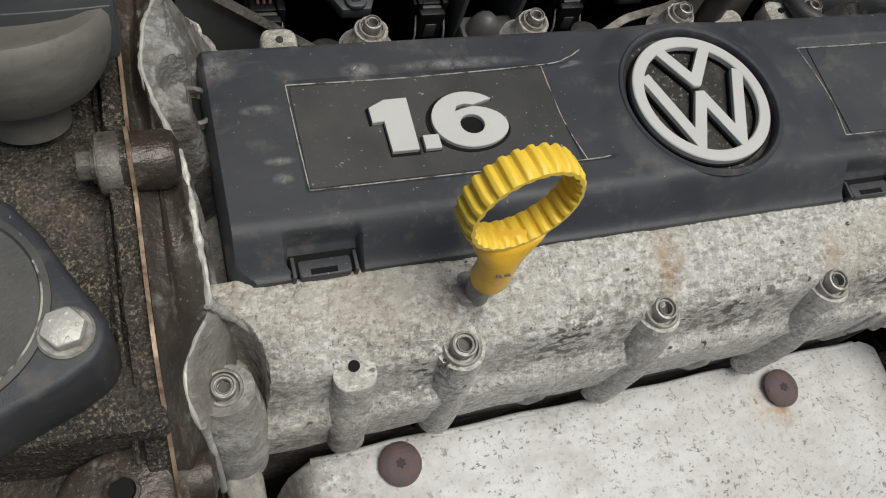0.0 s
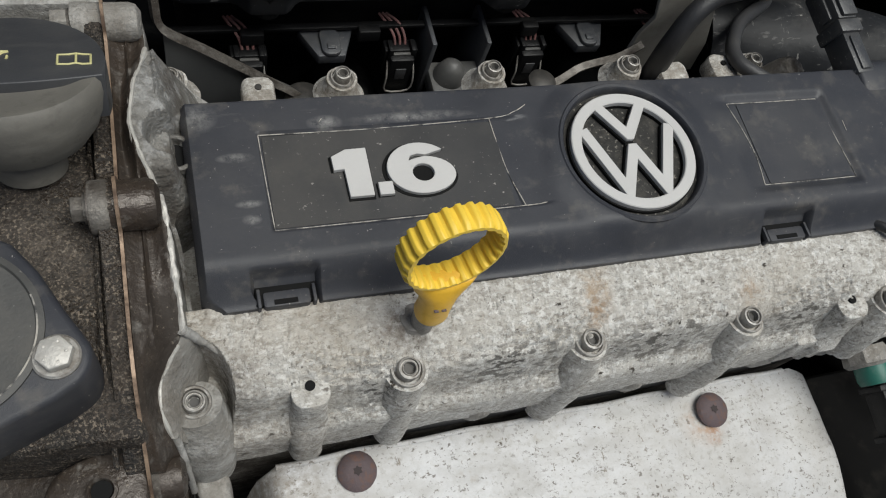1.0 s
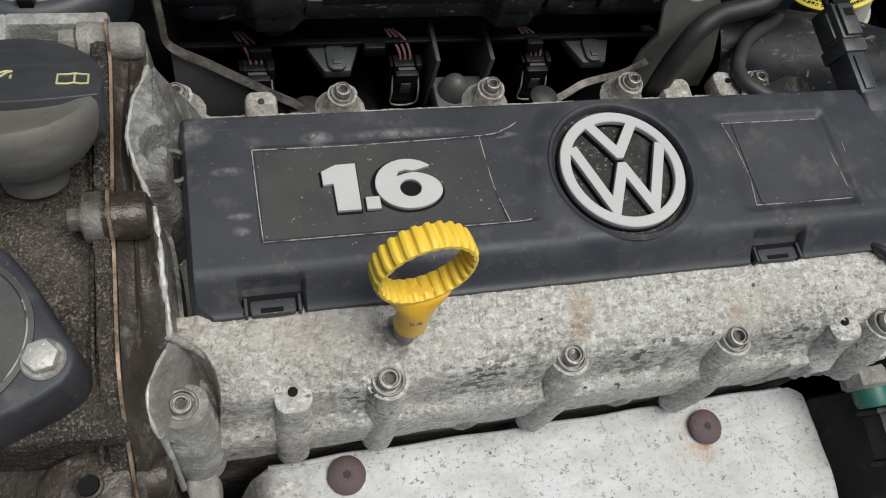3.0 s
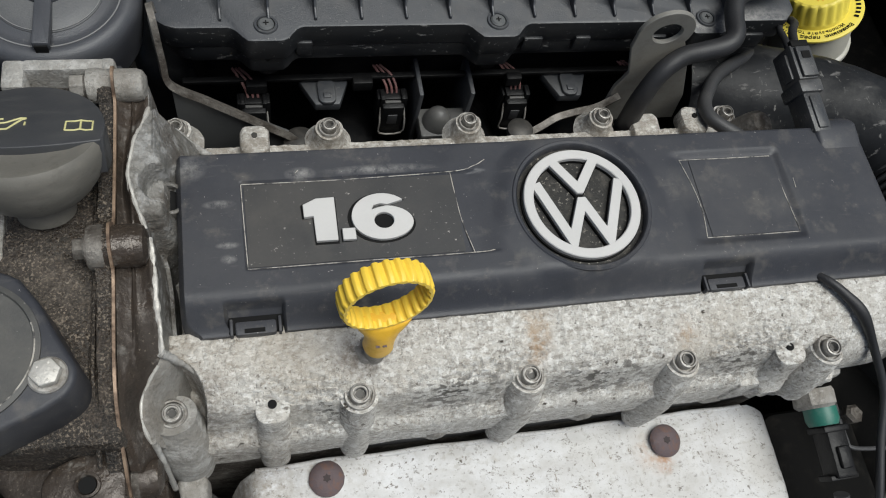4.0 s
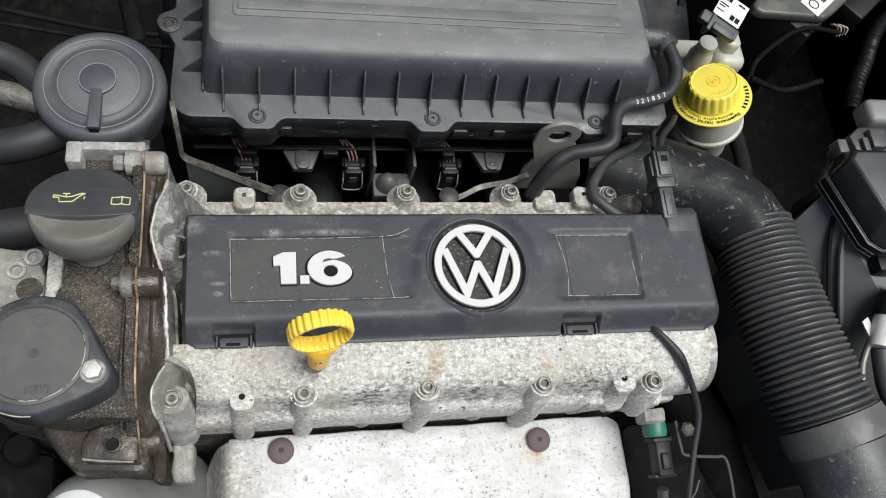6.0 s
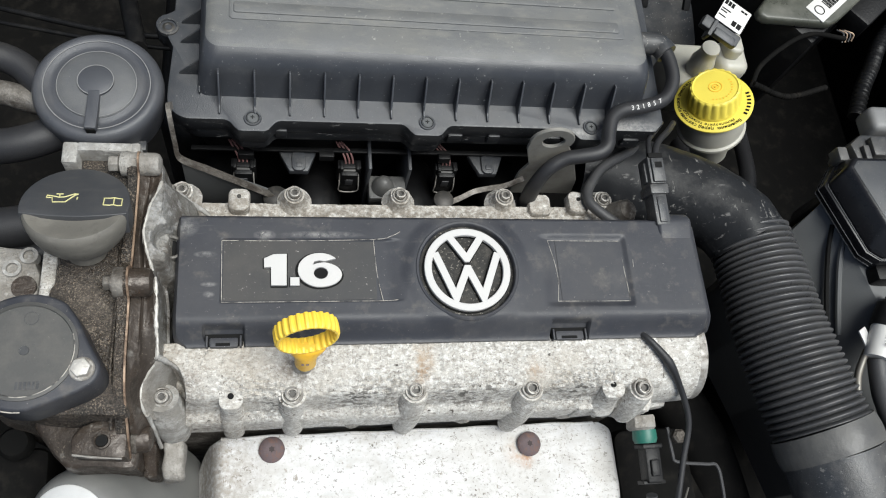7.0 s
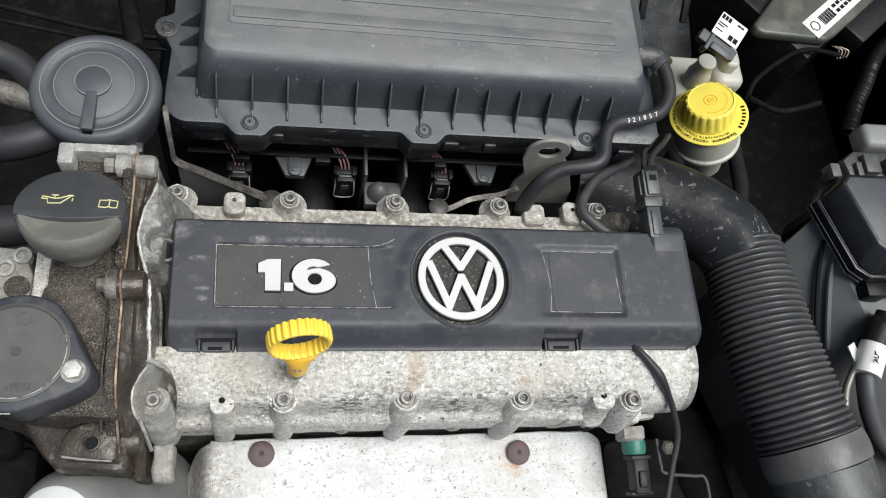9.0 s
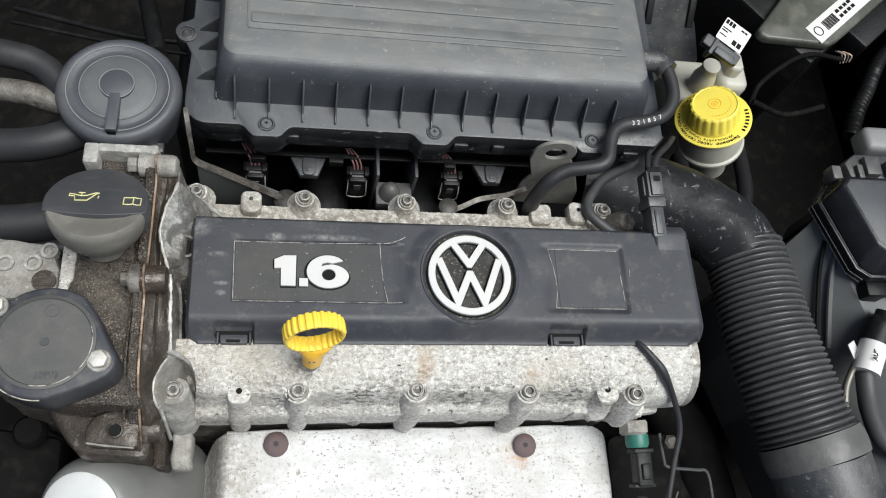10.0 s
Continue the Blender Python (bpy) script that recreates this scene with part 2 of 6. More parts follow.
HOSEBLACK = material("dull_black_hose", (0.024, 0.024, 0.026), 0.5, layers=[(40, 0.55, 0.8, (0.08, 0.075, 0.065), 0.35)], bump=[(1000, 0.0002)])
RIBBED = material("ribbed_hose", (0.070, 0.070, 0.072), 0.32, layers=[(50, 0.48, 0.75, (0.13, 0.126, 0.118), 0.35), (300, 0.62, 0.72, (0.30, 0.29, 0.28), 0.4, (0.3, 2.5, 1))])
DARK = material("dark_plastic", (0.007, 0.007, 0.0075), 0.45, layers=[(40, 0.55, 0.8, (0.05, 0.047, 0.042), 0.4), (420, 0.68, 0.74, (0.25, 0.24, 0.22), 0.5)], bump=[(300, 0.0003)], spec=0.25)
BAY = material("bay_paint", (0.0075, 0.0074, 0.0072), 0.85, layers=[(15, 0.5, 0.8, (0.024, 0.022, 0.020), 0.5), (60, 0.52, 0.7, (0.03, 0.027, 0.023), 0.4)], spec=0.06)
GREYPANEL = material("grey_panel", (0.105, 0.109, 0.110), 0.5, layers=[(18, 0.45, 0.8, (0.10, 0.10, 0.10), 0.5)])
CREAM = material("reservoir_plastic", (0.43, 0.42, 0.37), 0.4, layers=[(40, 0.5, 0.8, (0.45, 0.42, 0.35), 0.4)], trans=0.3)
WHITE = material("white_label", (0.68, 0.67, 0.645), 0.5, layers=[(120, 0.6, 0.8, (0.55, 0.54, 0.52), 0.4)], grain=0.03)
# For print and backings, and for shade painted in holes and recesses
FLATBLACK = material("flat_black", (0.012, 0.012, 0.012), 0.7, spec=0.08)
GREEN = material("green_plastic", (0.025, 0.14, 0.105), 0.45, layers=[(200, 0.5, 0.75, (0.2, 0.22, 0.2), 0.4)])
FILTER = material("filter_paint", (0.17, 0.17, 0.163), 0.38, 0.1, layers=[(60, 0.5, 0.75, (0.22, 0.215, 0.20), 0.4), (14, 0.45, 0.65, (0.25, 0.25, 0.24), 0.4)], grain=0.06)
# The filter top's white is a sky reflection painted as base colour
FILTERSHEEN = material("filter_sky_sheen", (0.62, 0.62, 0.61), 0.35, layers=[(60, 0.5, 0.75, (0.50, 0.49, 0.475), 0.4)], grain=0.04)
GRIPBLACK = material("cap_grip", (0.050, 0.052, 0.057), 0.45, layers=[(22, 0.45, 0.8, DUST, 0.10), (60, 0.50, 0.75, (0.085, 0.083, 0.08), 0.4, (1, 5, 1))], bump=[(1200, 0.0001)])
REDWIRE = material("red_wire", (0.22, 0.10, 0.095), 0.6, layers=[(200, 0.4, 0.7, (0.12, 0.10, 0.09), 0.6)])
CUFF = material("dusty_cuff", (0.082, 0.081, 0.079), 0.42, layers=[(30, 0.42, 0.70, (0.17, 0.165, 0.15), 0.5), (300, 0.64, 0.72, (0.40, 0.38, 0.35), 0.4)], bump=[(160, 0.0004)])
ICON = material("icon_yellow", (0.62, 0.58, 0.28), 0.6)

STEELDARK = material("black_steel", (0.055, 0.052, 0.048), 0.5, 0.4, layers=[(200, 0.5, 0.75, (0.16, 0.14, 0.12), 0.4)])
ORANGE = material("amber_tone", (0.90, 0.52, 0.05), 0.40, layers=[(120, 0.5, 0.7, (0.60, 0.30, 0.02), 0.5)], grain=0.06)
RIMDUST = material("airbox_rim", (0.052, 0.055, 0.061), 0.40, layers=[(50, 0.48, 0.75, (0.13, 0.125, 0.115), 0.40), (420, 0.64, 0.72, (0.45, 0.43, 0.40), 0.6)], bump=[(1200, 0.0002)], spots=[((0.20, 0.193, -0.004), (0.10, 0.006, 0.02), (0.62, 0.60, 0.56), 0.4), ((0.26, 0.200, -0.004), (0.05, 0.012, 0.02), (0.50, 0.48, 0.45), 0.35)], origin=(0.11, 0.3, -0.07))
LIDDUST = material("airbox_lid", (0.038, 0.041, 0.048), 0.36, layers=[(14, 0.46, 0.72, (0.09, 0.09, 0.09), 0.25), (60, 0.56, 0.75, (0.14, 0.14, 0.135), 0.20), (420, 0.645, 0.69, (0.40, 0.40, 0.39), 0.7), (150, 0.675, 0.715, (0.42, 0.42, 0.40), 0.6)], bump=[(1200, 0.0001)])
# Lid top: real dust, plus light from above put into the colour
LITTOP = material("airbox_lit_top", (0.118, 0.122, 0.125), 0.46, layers=[(18, 0.38, 0.75, (0.19, 0.182, 0.155), 0.40), (45, 0.50, 0.72, (0.26, 0.25, 0.215), 0.40, (1, 3.0, 1)), (300, 0.63, 0.68, (0.42, 0.41, 0.37), 0.55), (420, 0.66, 0.70, (0.03, 0.03, 0.03), 0.6)], bump=[(1200, 0.0002)])
PCVMAT = material("valve_plastic", (0.066, 0.069, 0.078), 0.42, layers=[(22, 0.45, 0.8, DUST, 0.12), (160, 0.66, 0.72, (0.30, 0.29, 0.27), 0.4), (700, 0.66, 0.72, (0.30, 0.29, 0.27), 0.4)], bump=[(1200, 0.0002)])
PCVTOP = material("valve_plate", (0.100, 0.103, 0.108), 0.5, layers=[(30, 0.45, 0.75, (0.19, 0.185, 0.17), 0.4), (600, 0.66, 0.72, (0.35, 0.34, 0.31), 0.5)], bump=[(900, 0.0002)])
ELBOW = material("dusty_elbow", (0.018, 0.019, 0.021), 0.46, spec=0.22, layers=[(26, 0.58, 0.80, (0.05, 0.048, 0.045), 0.2), (110, 0.625, 0.68, (0.28, 0.27, 0.26), 0.5, (0.5, 1.8, 1)), (150, 0.63, 0.67, (0.34, 0.33, 0.31), 0.5, (2.0, 0.5, 1)), (40, 0.52, 0.66, (0.10, 0.098, 0.094), 0.4), (420, 0.67, 0.72, (0.5, 0.48, 0.44), 0.5)], bump=[(160, 0.0003)])
SHADEDGLOSS = material("shaded_gloss_lid", (0.012, 0.012, 0.014), 0.28, layers=[(60, 0.55, 0.8, (0.05, 0.05, 0.05), 0.3), (420, 0.67, 0.72, (0.30, 0.30, 0.29), 0.5)], spec=0.35)
# Near-black plastic for rim sides and tabs, with their shade in the colour
SHADEDSIDE = material("shaded_rim_side", (0.015, 0.016, 0.018), 0.4, layers=[(60, 0.55, 0.75, (0.06, 0.06, 0.06), 0.3), (420, 0.64, 0.69, (0.46, 0.45, 0.43), 0.75), (150, 0.63, 0.67, (0.40, 0.39, 0.37), 0.55, (0.6, 1, 1.6))], spec=0.4)
LIGHTGREY = material("pale_grey_plastic", (0.22, 0.22, 0.22), 0.5, layers=[(60, 0.5, 0.75, (0.2, 0.2, 0.19), 0.4)])
DISC = material("dusty_disc", (0.072, 0.071, 0.068), 0.55, layers=[(35, 0.45, 0.75, (0.19, 0.175, 0.15), 0.4), (500, 0.66, 0.72, (0.5, 0.48, 0.44), 0.6)], bump=[(900, 0.0002)])
CAPDUST = material("dusty_cap", (0.155, 0.147, 0.130), 0.55, layers=[(30, 0.40, 0.70, (0.20, 0.188, 0.160), 0.6), (60, 0.52, 0.70, (0.26, 0.245, 0.215), 0.4, (1, 1, 3)), (140, 0.56, 0.66, (0.09, 0.082, 0.07), 0.4)], bump=[(800, 0.0001)])
OLIVE = material("battery_cover", (0.075, 0.078, 0.064), 0.30, layers=[(30, 0.45, 0.75, (0.20, 0.195, 0.165), 0.5)])


# ---- building helpers ----
ORIGIN = {}


def thing(name, loc, label, category, group="", kind=""):
    ob = new(name)
    ob.location = loc
    ob.empty_display_size = 0.02
    ORIGIN[ob.name] = Vector(loc)
    return tagged(ob, label, category, group, kind)


def part(name, bm, mat, parent, label=""):
    """One mesh under a thing or a part; the vertices come in world metres."""
    o = ORIGIN[parent.name]
    bmesh.ops.translate(bm, verts=bm.verts, vec=-o)
    bmesh.ops.recalc_face_normals(bm, faces=bm.faces)
    for f in bm.faces:
        f.smooth = True
    for e in bm.edges:
        if len(e.link_faces) == 2 and e.calc_face_angle(0) > radians(38):
            e.smooth = False
    me = bpy.data.meshes.new(name)
    bm.to_mesh(me)
    bm.free()
    me.materials.append(mat)
    ob = new(name, me)
    ob.parent = parent
    ORIGIN[ob.name] = o
    if label:
        ob["label"] = label
    return ob


def solo(name, bm, mat, loc, label, category, group="", kind=""):
    """A thing of one mesh."""
    bmesh.ops.translate(bm, verts=bm.verts, vec=-Vector(loc))
    bmesh.ops.recalc_face_normals(bm, faces=bm.faces)
    for f in bm.faces:
        f.smooth = True
    for e in bm.edges:
        if len(e.link_faces) == 2 and e.calc_face_angle(0) > radians(38):
            e.smooth = False
    me = bpy.data.meshes.new(name)
    bm.to_mesh(me)
    bm.free()
    me.materials.append(mat)
    ob = new(name, me)
    ob.location = loc
    ORIGIN[ob.name] = Vector(loc)
    return tagged(ob, label, category, group, kind)


def join(*bms):
    out = bms[0]
    for b in bms[1:]:
        me = bpy.data.meshes.new("tmp")
        b.to_mesh(me)
        b.free()
        out.from_mesh(me)
        bpy.data.meshes.remove(me)
    return out


def turned(bm, m):
    bmesh.ops.transform(bm, matrix=m, verts=bm.verts)
    return bm


def slab(poly, axis, a, b, bevel=0.0, seg=2):
    """A prism: poly lies across the axis (x: y,z; y: x,z; z: x,y) and runs from a to b."""
    bm = bmesh.new()
    put = {"x": lambda p, h: (h, p[0], p[1]), "y": lambda p, h: (p[0], h, p[1]), "z": lambda p, h: (p[0], p[1], h)}[axis]
    lo = [bm.verts.new(put(p, a)) for p in poly]
    hi = [bm.verts.new(put(p, b)) for p in poly]
    bm.faces.new(lo)
    bm.faces.new(hi[::-1])
    n = len(poly)
    for i in range(n):
        bm.faces.new((lo[i], hi[i], hi[(i + 1) % n], lo[(i + 1) % n]))
    bmesh.ops.recalc_face_normals(bm, faces=bm.faces)
    if bevel:
        es = [e for e in bm.edges if e.calc_face_angle(0) > radians(30)]
        bmesh.ops.bevel(bm, geom=es, offset=bevel, segments=seg, profile=0.5, affect="EDGES", clamp_overlap=True)
    return bm


def rrect(x0, y0, x1, y1, r, n=4):
    out = []
    for cx, cy, a0 in ((x1 - r, y1 - r, 0), (x0 + r, y1 - r, 90), (x0 + r, y0 + r, 180), (x1 - r, y0 + r, 270)):
        for i in range(n + 1):
            a = radians(a0 + 90 * i / n)
            out.append((cx + r * math.cos(a), cy + r * math.sin(a)))
    return out


def box(x0, y0, z0, x1, y1, z1, bevel=0.001, seg=2):
    return slab([(x0, y0), (x1, y0), (x1, y1), (x0, y1)], "z", z0, z1, bevel, seg)


def lathe(profile, at, way=(0, 0, 1), segs=32, wave=None):
    """Turns (radius, height) round the way; closed at both ends. wave(angle, k): a factor on the radius."""
    bm = bmesh.new()
    m = Matrix.Translation(at) @ Vector(way).to_track_quat("Z", "Y").to_matrix().to_4x4()
    rings = []
    for k, (r, h) in enumerate(profile):
        ring = []
        for i in range(segs):
            a = 2 * math.pi * i / segs
            q = r * (wave(a, k) if wave else 1)
            ring.append(bm.verts.new(m @ Vector((q * math.cos(a), q * math.sin(a), h))))
        rings.append(ring)
    for a, b in zip(rings, rings[1:]):
        for i in range(segs):
            bm.faces.new((a[i], a[(i + 1) % segs], b[(i + 1) % segs], b[i]))
    bm.faces.new(rings[0][::-1])
    bm.faces.new(rings[-1])
    bmesh.ops.remove_doubles(bm, verts=bm.verts, dist=1e-7)
    return bm


def smooth_path(pts, sub=8):
    P = [Vector(p) for p in pts]
    P = [2 * P[0] - P[1]] + P + [2 * P[-1] - P[-2]]
    out = []
    for i in range(1, len(P) - 2):
        for s in range(sub):
            t = s / sub
            a, b, c, d = P[i - 1:i + 3]
            out.append(0.5 * ((2 * b) + (c - a) * t + (2 * a - 5 * b + 4 * c - d) * t * t + (3 * b - a - 3 * c + d) * t ** 3))
    out.append(P[-2])
    return out


def tube(pts, r, segs=14, sub=8, radius=None, flat=1.0):
    """A round bar along a smooth line. radius(s, length): its radius by the way along."""
    P = smooth_path(pts, sub) if sub else [Vector(p) for p in pts]
    S = [0.0]
    for a, b in zip(P, P[1:]):
        S.append(S[-1] + (b - a).length)
    bm = bmesh.new()
    t0 = (P[1] - P[0]).normalized()
    n = t0.orthogonal().normalized()
    rings = []
    for i, p in enumerate(P):
        t = (P[min(i + 1, len(P) - 1)] - P[max(i - 1, 0)]).normalized()
        n = (n - t * n.dot(t)).normalized()
        b = t.cross(n)
        q = radius(S[i], S[-1]) if radius else r
        rings.append([bm.verts.new(p + (n * math.cos(2 * math.pi * k / segs) + b * flat * math.sin(2 * math.pi * k / segs)) * q) for k in range(segs)])
    for a, b in zip(rings, rings[1:]):
        for k in range(segs):
            bm.faces.new((a[k], a[(k + 1) % segs], b[(k + 1) % segs], b[k]))
    bm.faces.new(rings[0][::-1])
    bm.faces.new(rings[-1])
    return bm


def plate(outer, holes, z0, z1, bevel=0.0):
    """A flat plate with holes, from z0 to z1."""
    bm = bmesh.new()
    edges = []
    for loop in (outer, *holes):
        vs = [bm.verts.new((x, y, z0)) for x, y in loop]
        edges += [bm.edges.new((vs[i], vs[(i + 1) % len(vs)])) for i in range(len(vs))]
    bmesh.ops.triangle_fill(bm, use_beauty=True, use_dissolve=False, edges=edges, normal=(0, 0, 1))
    g = bmesh.ops.extrude_face_region(bm, geom=bm.faces[:])
    bmesh.ops.translate(bm, verts=[v for v in g["geom"] if isinstance(v, bmesh.types.BMVert)], vec=(0, 0, z1 - z0))
    bmesh.ops.recalc_face_normals(bm, faces=bm.faces)
    if bevel:
        es = [e for e in bm.edges if len(e.link_faces) == 2 and e.calc_face_angle(0) > radians(60)]
        bmesh.ops.bevel(bm, geom=es, offset=bevel, segments=1, affect="EDGES")
    return bm


def circle(cx, cy, rx, ry=None, n=32, a0=0, a1=360):
    ry = ry or rx
    full = abs(a1 - a0) >= 360
    return [(cx + rx * math.cos(radians(a0 + (a1 - a0) * i / (n if full else n - 1))), cy + ry * math.sin(radians(a0 + (a1 - a0) * i / (n if full else n - 1)))) for i in range(n)]


def hoop(loop, at, way, segs=96, wave=None):
    """Turns a closed (radius, height) loop round the way: a ring."""
    bm = bmesh.new()
    m = Matrix.Translation(at) @ Vector(way).to_track_quat("Z", "Y").to_matrix().to_4x4()
    rings = []
    for i in range(segs):
        a = 2 * math.pi * i / segs
        rings.append([bm.verts.new(m @ Vector(((r + (wave(a, k) if wave else 0)) * math.cos(a), (r + (wave(a, k) if wave else 0)) * math.sin(a), h))) for k, (r, h) in enumerate(loop)])
    n = len(loop)
    for i in range(segs):
        a, b = rings[i], rings[(i + 1) % segs]
        for k in range(n):
            bm.faces.new((a[k], b[k], b[(k + 1) % n], a[(k + 1) % n]))
    return bm


def field(x0, x1, nx, y0, y1, ny, top, bottom):
    """A solid whose upper face follows top(x, y) and whose skirt ends at bottom(x, y)."""
    bm = bmesh.new()
    g = [[bm.verts.new((x0 + (x1 - x0) * i / nx, y0 + (y1 - y0) * j / ny, top(x0 + (x1 - x0) * i / nx, y0 + (y1 - y0) * j / ny))) for j in range(ny + 1)] for i in range(nx + 1)]
    for i in range(nx):
        for j in range(ny):
            bm.faces.new((g[i][j], g[i + 1][j], g[i + 1][j + 1], g[i][j + 1]))
    rim = [g[i][0] for i in range(nx)] + [g[nx][j] for j in range(ny)] + [g[i][ny] for i in range(nx, 0, -1)] + [g[0][j] for j in range(ny, 0, -1)]
    low = [bm.verts.new((v.co.x, v.co.y, bottom(v.co.x, v.co.y))) for v in rim]
    n = len(rim)
    for i in range(n):
        bm.faces.new((rim[i], low[i], low[(i + 1) % n], rim[(i + 1) % n]))
    bm.faces.new(low)
    return bm


def lumpy(bm, amount, scale, seed=0):
    """Casting unevenness along the normals."""
    bm.normal_update()
    moves = [(v, v.normal * amount * noise.noise(v.co * scale + Vector((seed, 0, 0)))) for v in bm.verts]
    for v, d in moves:
        v.co += d
    return bm


def cut(bm, step):
    """Splits long edges, so that the form can be worked."""
    for _ in range(7):
        es = [e for e in bm.edges if e.calc_length() > step]
        if not es:
            break
        bmesh.ops.subdivide_edges(bm, edges=es, cuts=1)
    bmesh.ops.triangulate(bm, faces=[f for f in bm.faces if len(f.verts) > 4])
    return bm


def ribbon(pts, w, th, side=(0, 0, 1), sub=6):
    """A strip of sheet metal along a smooth line, w wide along the side."""
    P = smooth_path(pts, sub)
    bm = bmesh.new()
    s = Vector(side).normalized()
    rings = []
    for i, p in enumerate(P):
        t = (P[min(i + 1, len(P) - 1)] - P[max(i - 1, 0)]).normalized()
        u = (s - t * s.dot(t)).normalized()
        n = t.cross(u)
        rings.append([bm.verts.new(p + u * a * w / 2 + n * b * th / 2) for a, b in ((1, 1), (1, -1), (-1, -1), (-1, 1))])
    for a, b in zip(rings, rings[1:]):
        for k in range(4):
            bm.faces.new((a[k], a[(k + 1) % 4], b[(k + 1) % 4], b[k]))
    bm.faces.new(rings[0][::-1])
    bm.faces.new(rings[-1])
    return bm


def step01(v, a, b):
    t = min(1, max(0, (v - a) / (b - a)))
    return t * t * (3 - 2 * t)


def oriented(bm, at, rx=0, ry=0, rz=0):
    return turned(bm, pose(*at, rx, ry, rz))


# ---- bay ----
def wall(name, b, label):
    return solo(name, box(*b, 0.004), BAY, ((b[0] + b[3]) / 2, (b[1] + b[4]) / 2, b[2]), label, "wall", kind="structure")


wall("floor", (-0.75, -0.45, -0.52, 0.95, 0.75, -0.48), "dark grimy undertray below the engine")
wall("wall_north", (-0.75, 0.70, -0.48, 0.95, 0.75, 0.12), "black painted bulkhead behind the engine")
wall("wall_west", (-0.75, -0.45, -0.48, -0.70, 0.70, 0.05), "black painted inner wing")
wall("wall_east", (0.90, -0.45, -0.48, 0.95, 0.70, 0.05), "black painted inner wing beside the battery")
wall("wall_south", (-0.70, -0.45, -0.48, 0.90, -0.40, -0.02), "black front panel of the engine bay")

# Out of view; added to hold light off the rear of the bay
solo("ceiling", slab([(0.74, 0.12), (0.77, 0.12), (0.68, 1.05), (0.65, 1.05)], "x", -0.70, 0.90, 0.004), BAY, (0.1, 0.7, 0.12), "dark underside of the raised bonnet, unseen, added for shade", "ceiling", kind="structure")

# ---- camshaft housing ----
housing = thing("camshaft_housing", (0.1, 0.075, -0.30), "corroded pale cast aluminium camshaft housing on the engine", "engine part")


def barrel(y, x):
    """Height of the front cam barrel over y."""
    r = 0.0372 - 0.0010 * step01(abs(x - 0.012), 0.016, 0.010) - 0.0008 * step01(abs(x - 0.092), 0.010, 0.006) - 0.0008 * step01(abs(x - 0.172), 0.010, 0.006)
    return -0.0495 + math.sqrt(max(0.0, r * r - (y - 0.0245) ** 2))


def housing_top(x, y):
    n = 0.0009 * noise.noise(Vector((x * 120, y * 120, 3))) + 0.0006 * noise.noise(Vector((x * 380, y * 380, 7)))
    if y < 0.034:
        z = barrel(y, x)
        if y < 0.0005:
            z = barrel(0.0005, x) - 0.0180 * step01(y, 0.0005, -0.0062) - 1.1 * max(0.0, -0.0045 - y) - 0.0012 * step01(y, -0.0102, -0.0120)
        wear = step01(y, -0.010, -0.004) * step01(y, 0.015, 0.006) * step01(noise.noise(Vector((x * 22, 5, 1))), -0.25, 0.25)
        z -= 0.0300 * step01(math.hypot(max(0.0, x + 0.0795) * 1.4, (y - 0.002) * (0.85 if y > 0.002 else 1.3)), 0.0180, 0.0145)
        n += 0.0022 * wear * noise.noise(Vector((x * 300, y * 520, 11)))
        n -= 0.0011 * wear * step01(abs(noise.noise(Vector((x * 210, y * 430, 21)))), 0.13, 0.02)
        n -= 0.0005 * step01(abs(noise.noise(Vector((x * 330, y * 330, 31)))), 0.08, 0.01)
    elif y < 0.112:
        z = -0.014 - 0.034 * step01(x, -0.066, -0.0685) * step01(y, 0.0345, 0.038) * step01(y, 0.092, 0.086)
    else:
        z = -0.014 - 0.019 * step01(y, 0.112, 0.118) - 0.012 * step01(y, 0.1315, 0.1345)
    return z + n


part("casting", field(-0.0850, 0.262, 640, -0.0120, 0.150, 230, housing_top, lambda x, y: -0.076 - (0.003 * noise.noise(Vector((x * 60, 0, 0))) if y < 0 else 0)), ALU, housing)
part("cam_tube", lumpy(lathe([(0.0360, 0.0), (0.0365, 0.010), (0.0355, 0.024), (0.0350, 0.036)], (0.258, 0.0275, -0.0495), (1, 0, 0), 64), 0.0008, 150), ALU, housing)
part("end_plug", lathe([(0.0345, 0.0), (0.0345, 0.006), (0.031, 0.008), (0.029, 0.006), (0.004, 0.006)], (0.294, 0.0275, -0.0495), (1, 0, 0), 56), STEEL, housing, "dull steel end plug")
part("lower_lip", slab([(0.258, 0.006), (0.285, 0.006), (0.283, -0.010), (0.262, -0.012)], "z", -0.072, -0.062, 0.003), ALU, housing)
part("cylinder_head", box(-0.088, -0.006, -0.30, 0.262, 0.145, -0.080, 0.004), ALUDARK, housing, "grimy aluminium cylinder head")
for x in (0.043, 0.125, 0.205):
    part("lobe", lumpy(lathe([(0.009, -0.014), (0.0085, -0.004), (0.005, 0.0)], (x, -0.0065, -0.068), (0, -0.2, 1), 20), 0.0006, 300), ALUGREY, housing)
# Dark strip added for the shaded gap above the heat shield
part("gap_shade", box(-0.005, -0.009, -0.104, 0.235, -0.004, -0.084, 0.002), DARK, housing, "black strip put in as the gap's shade")


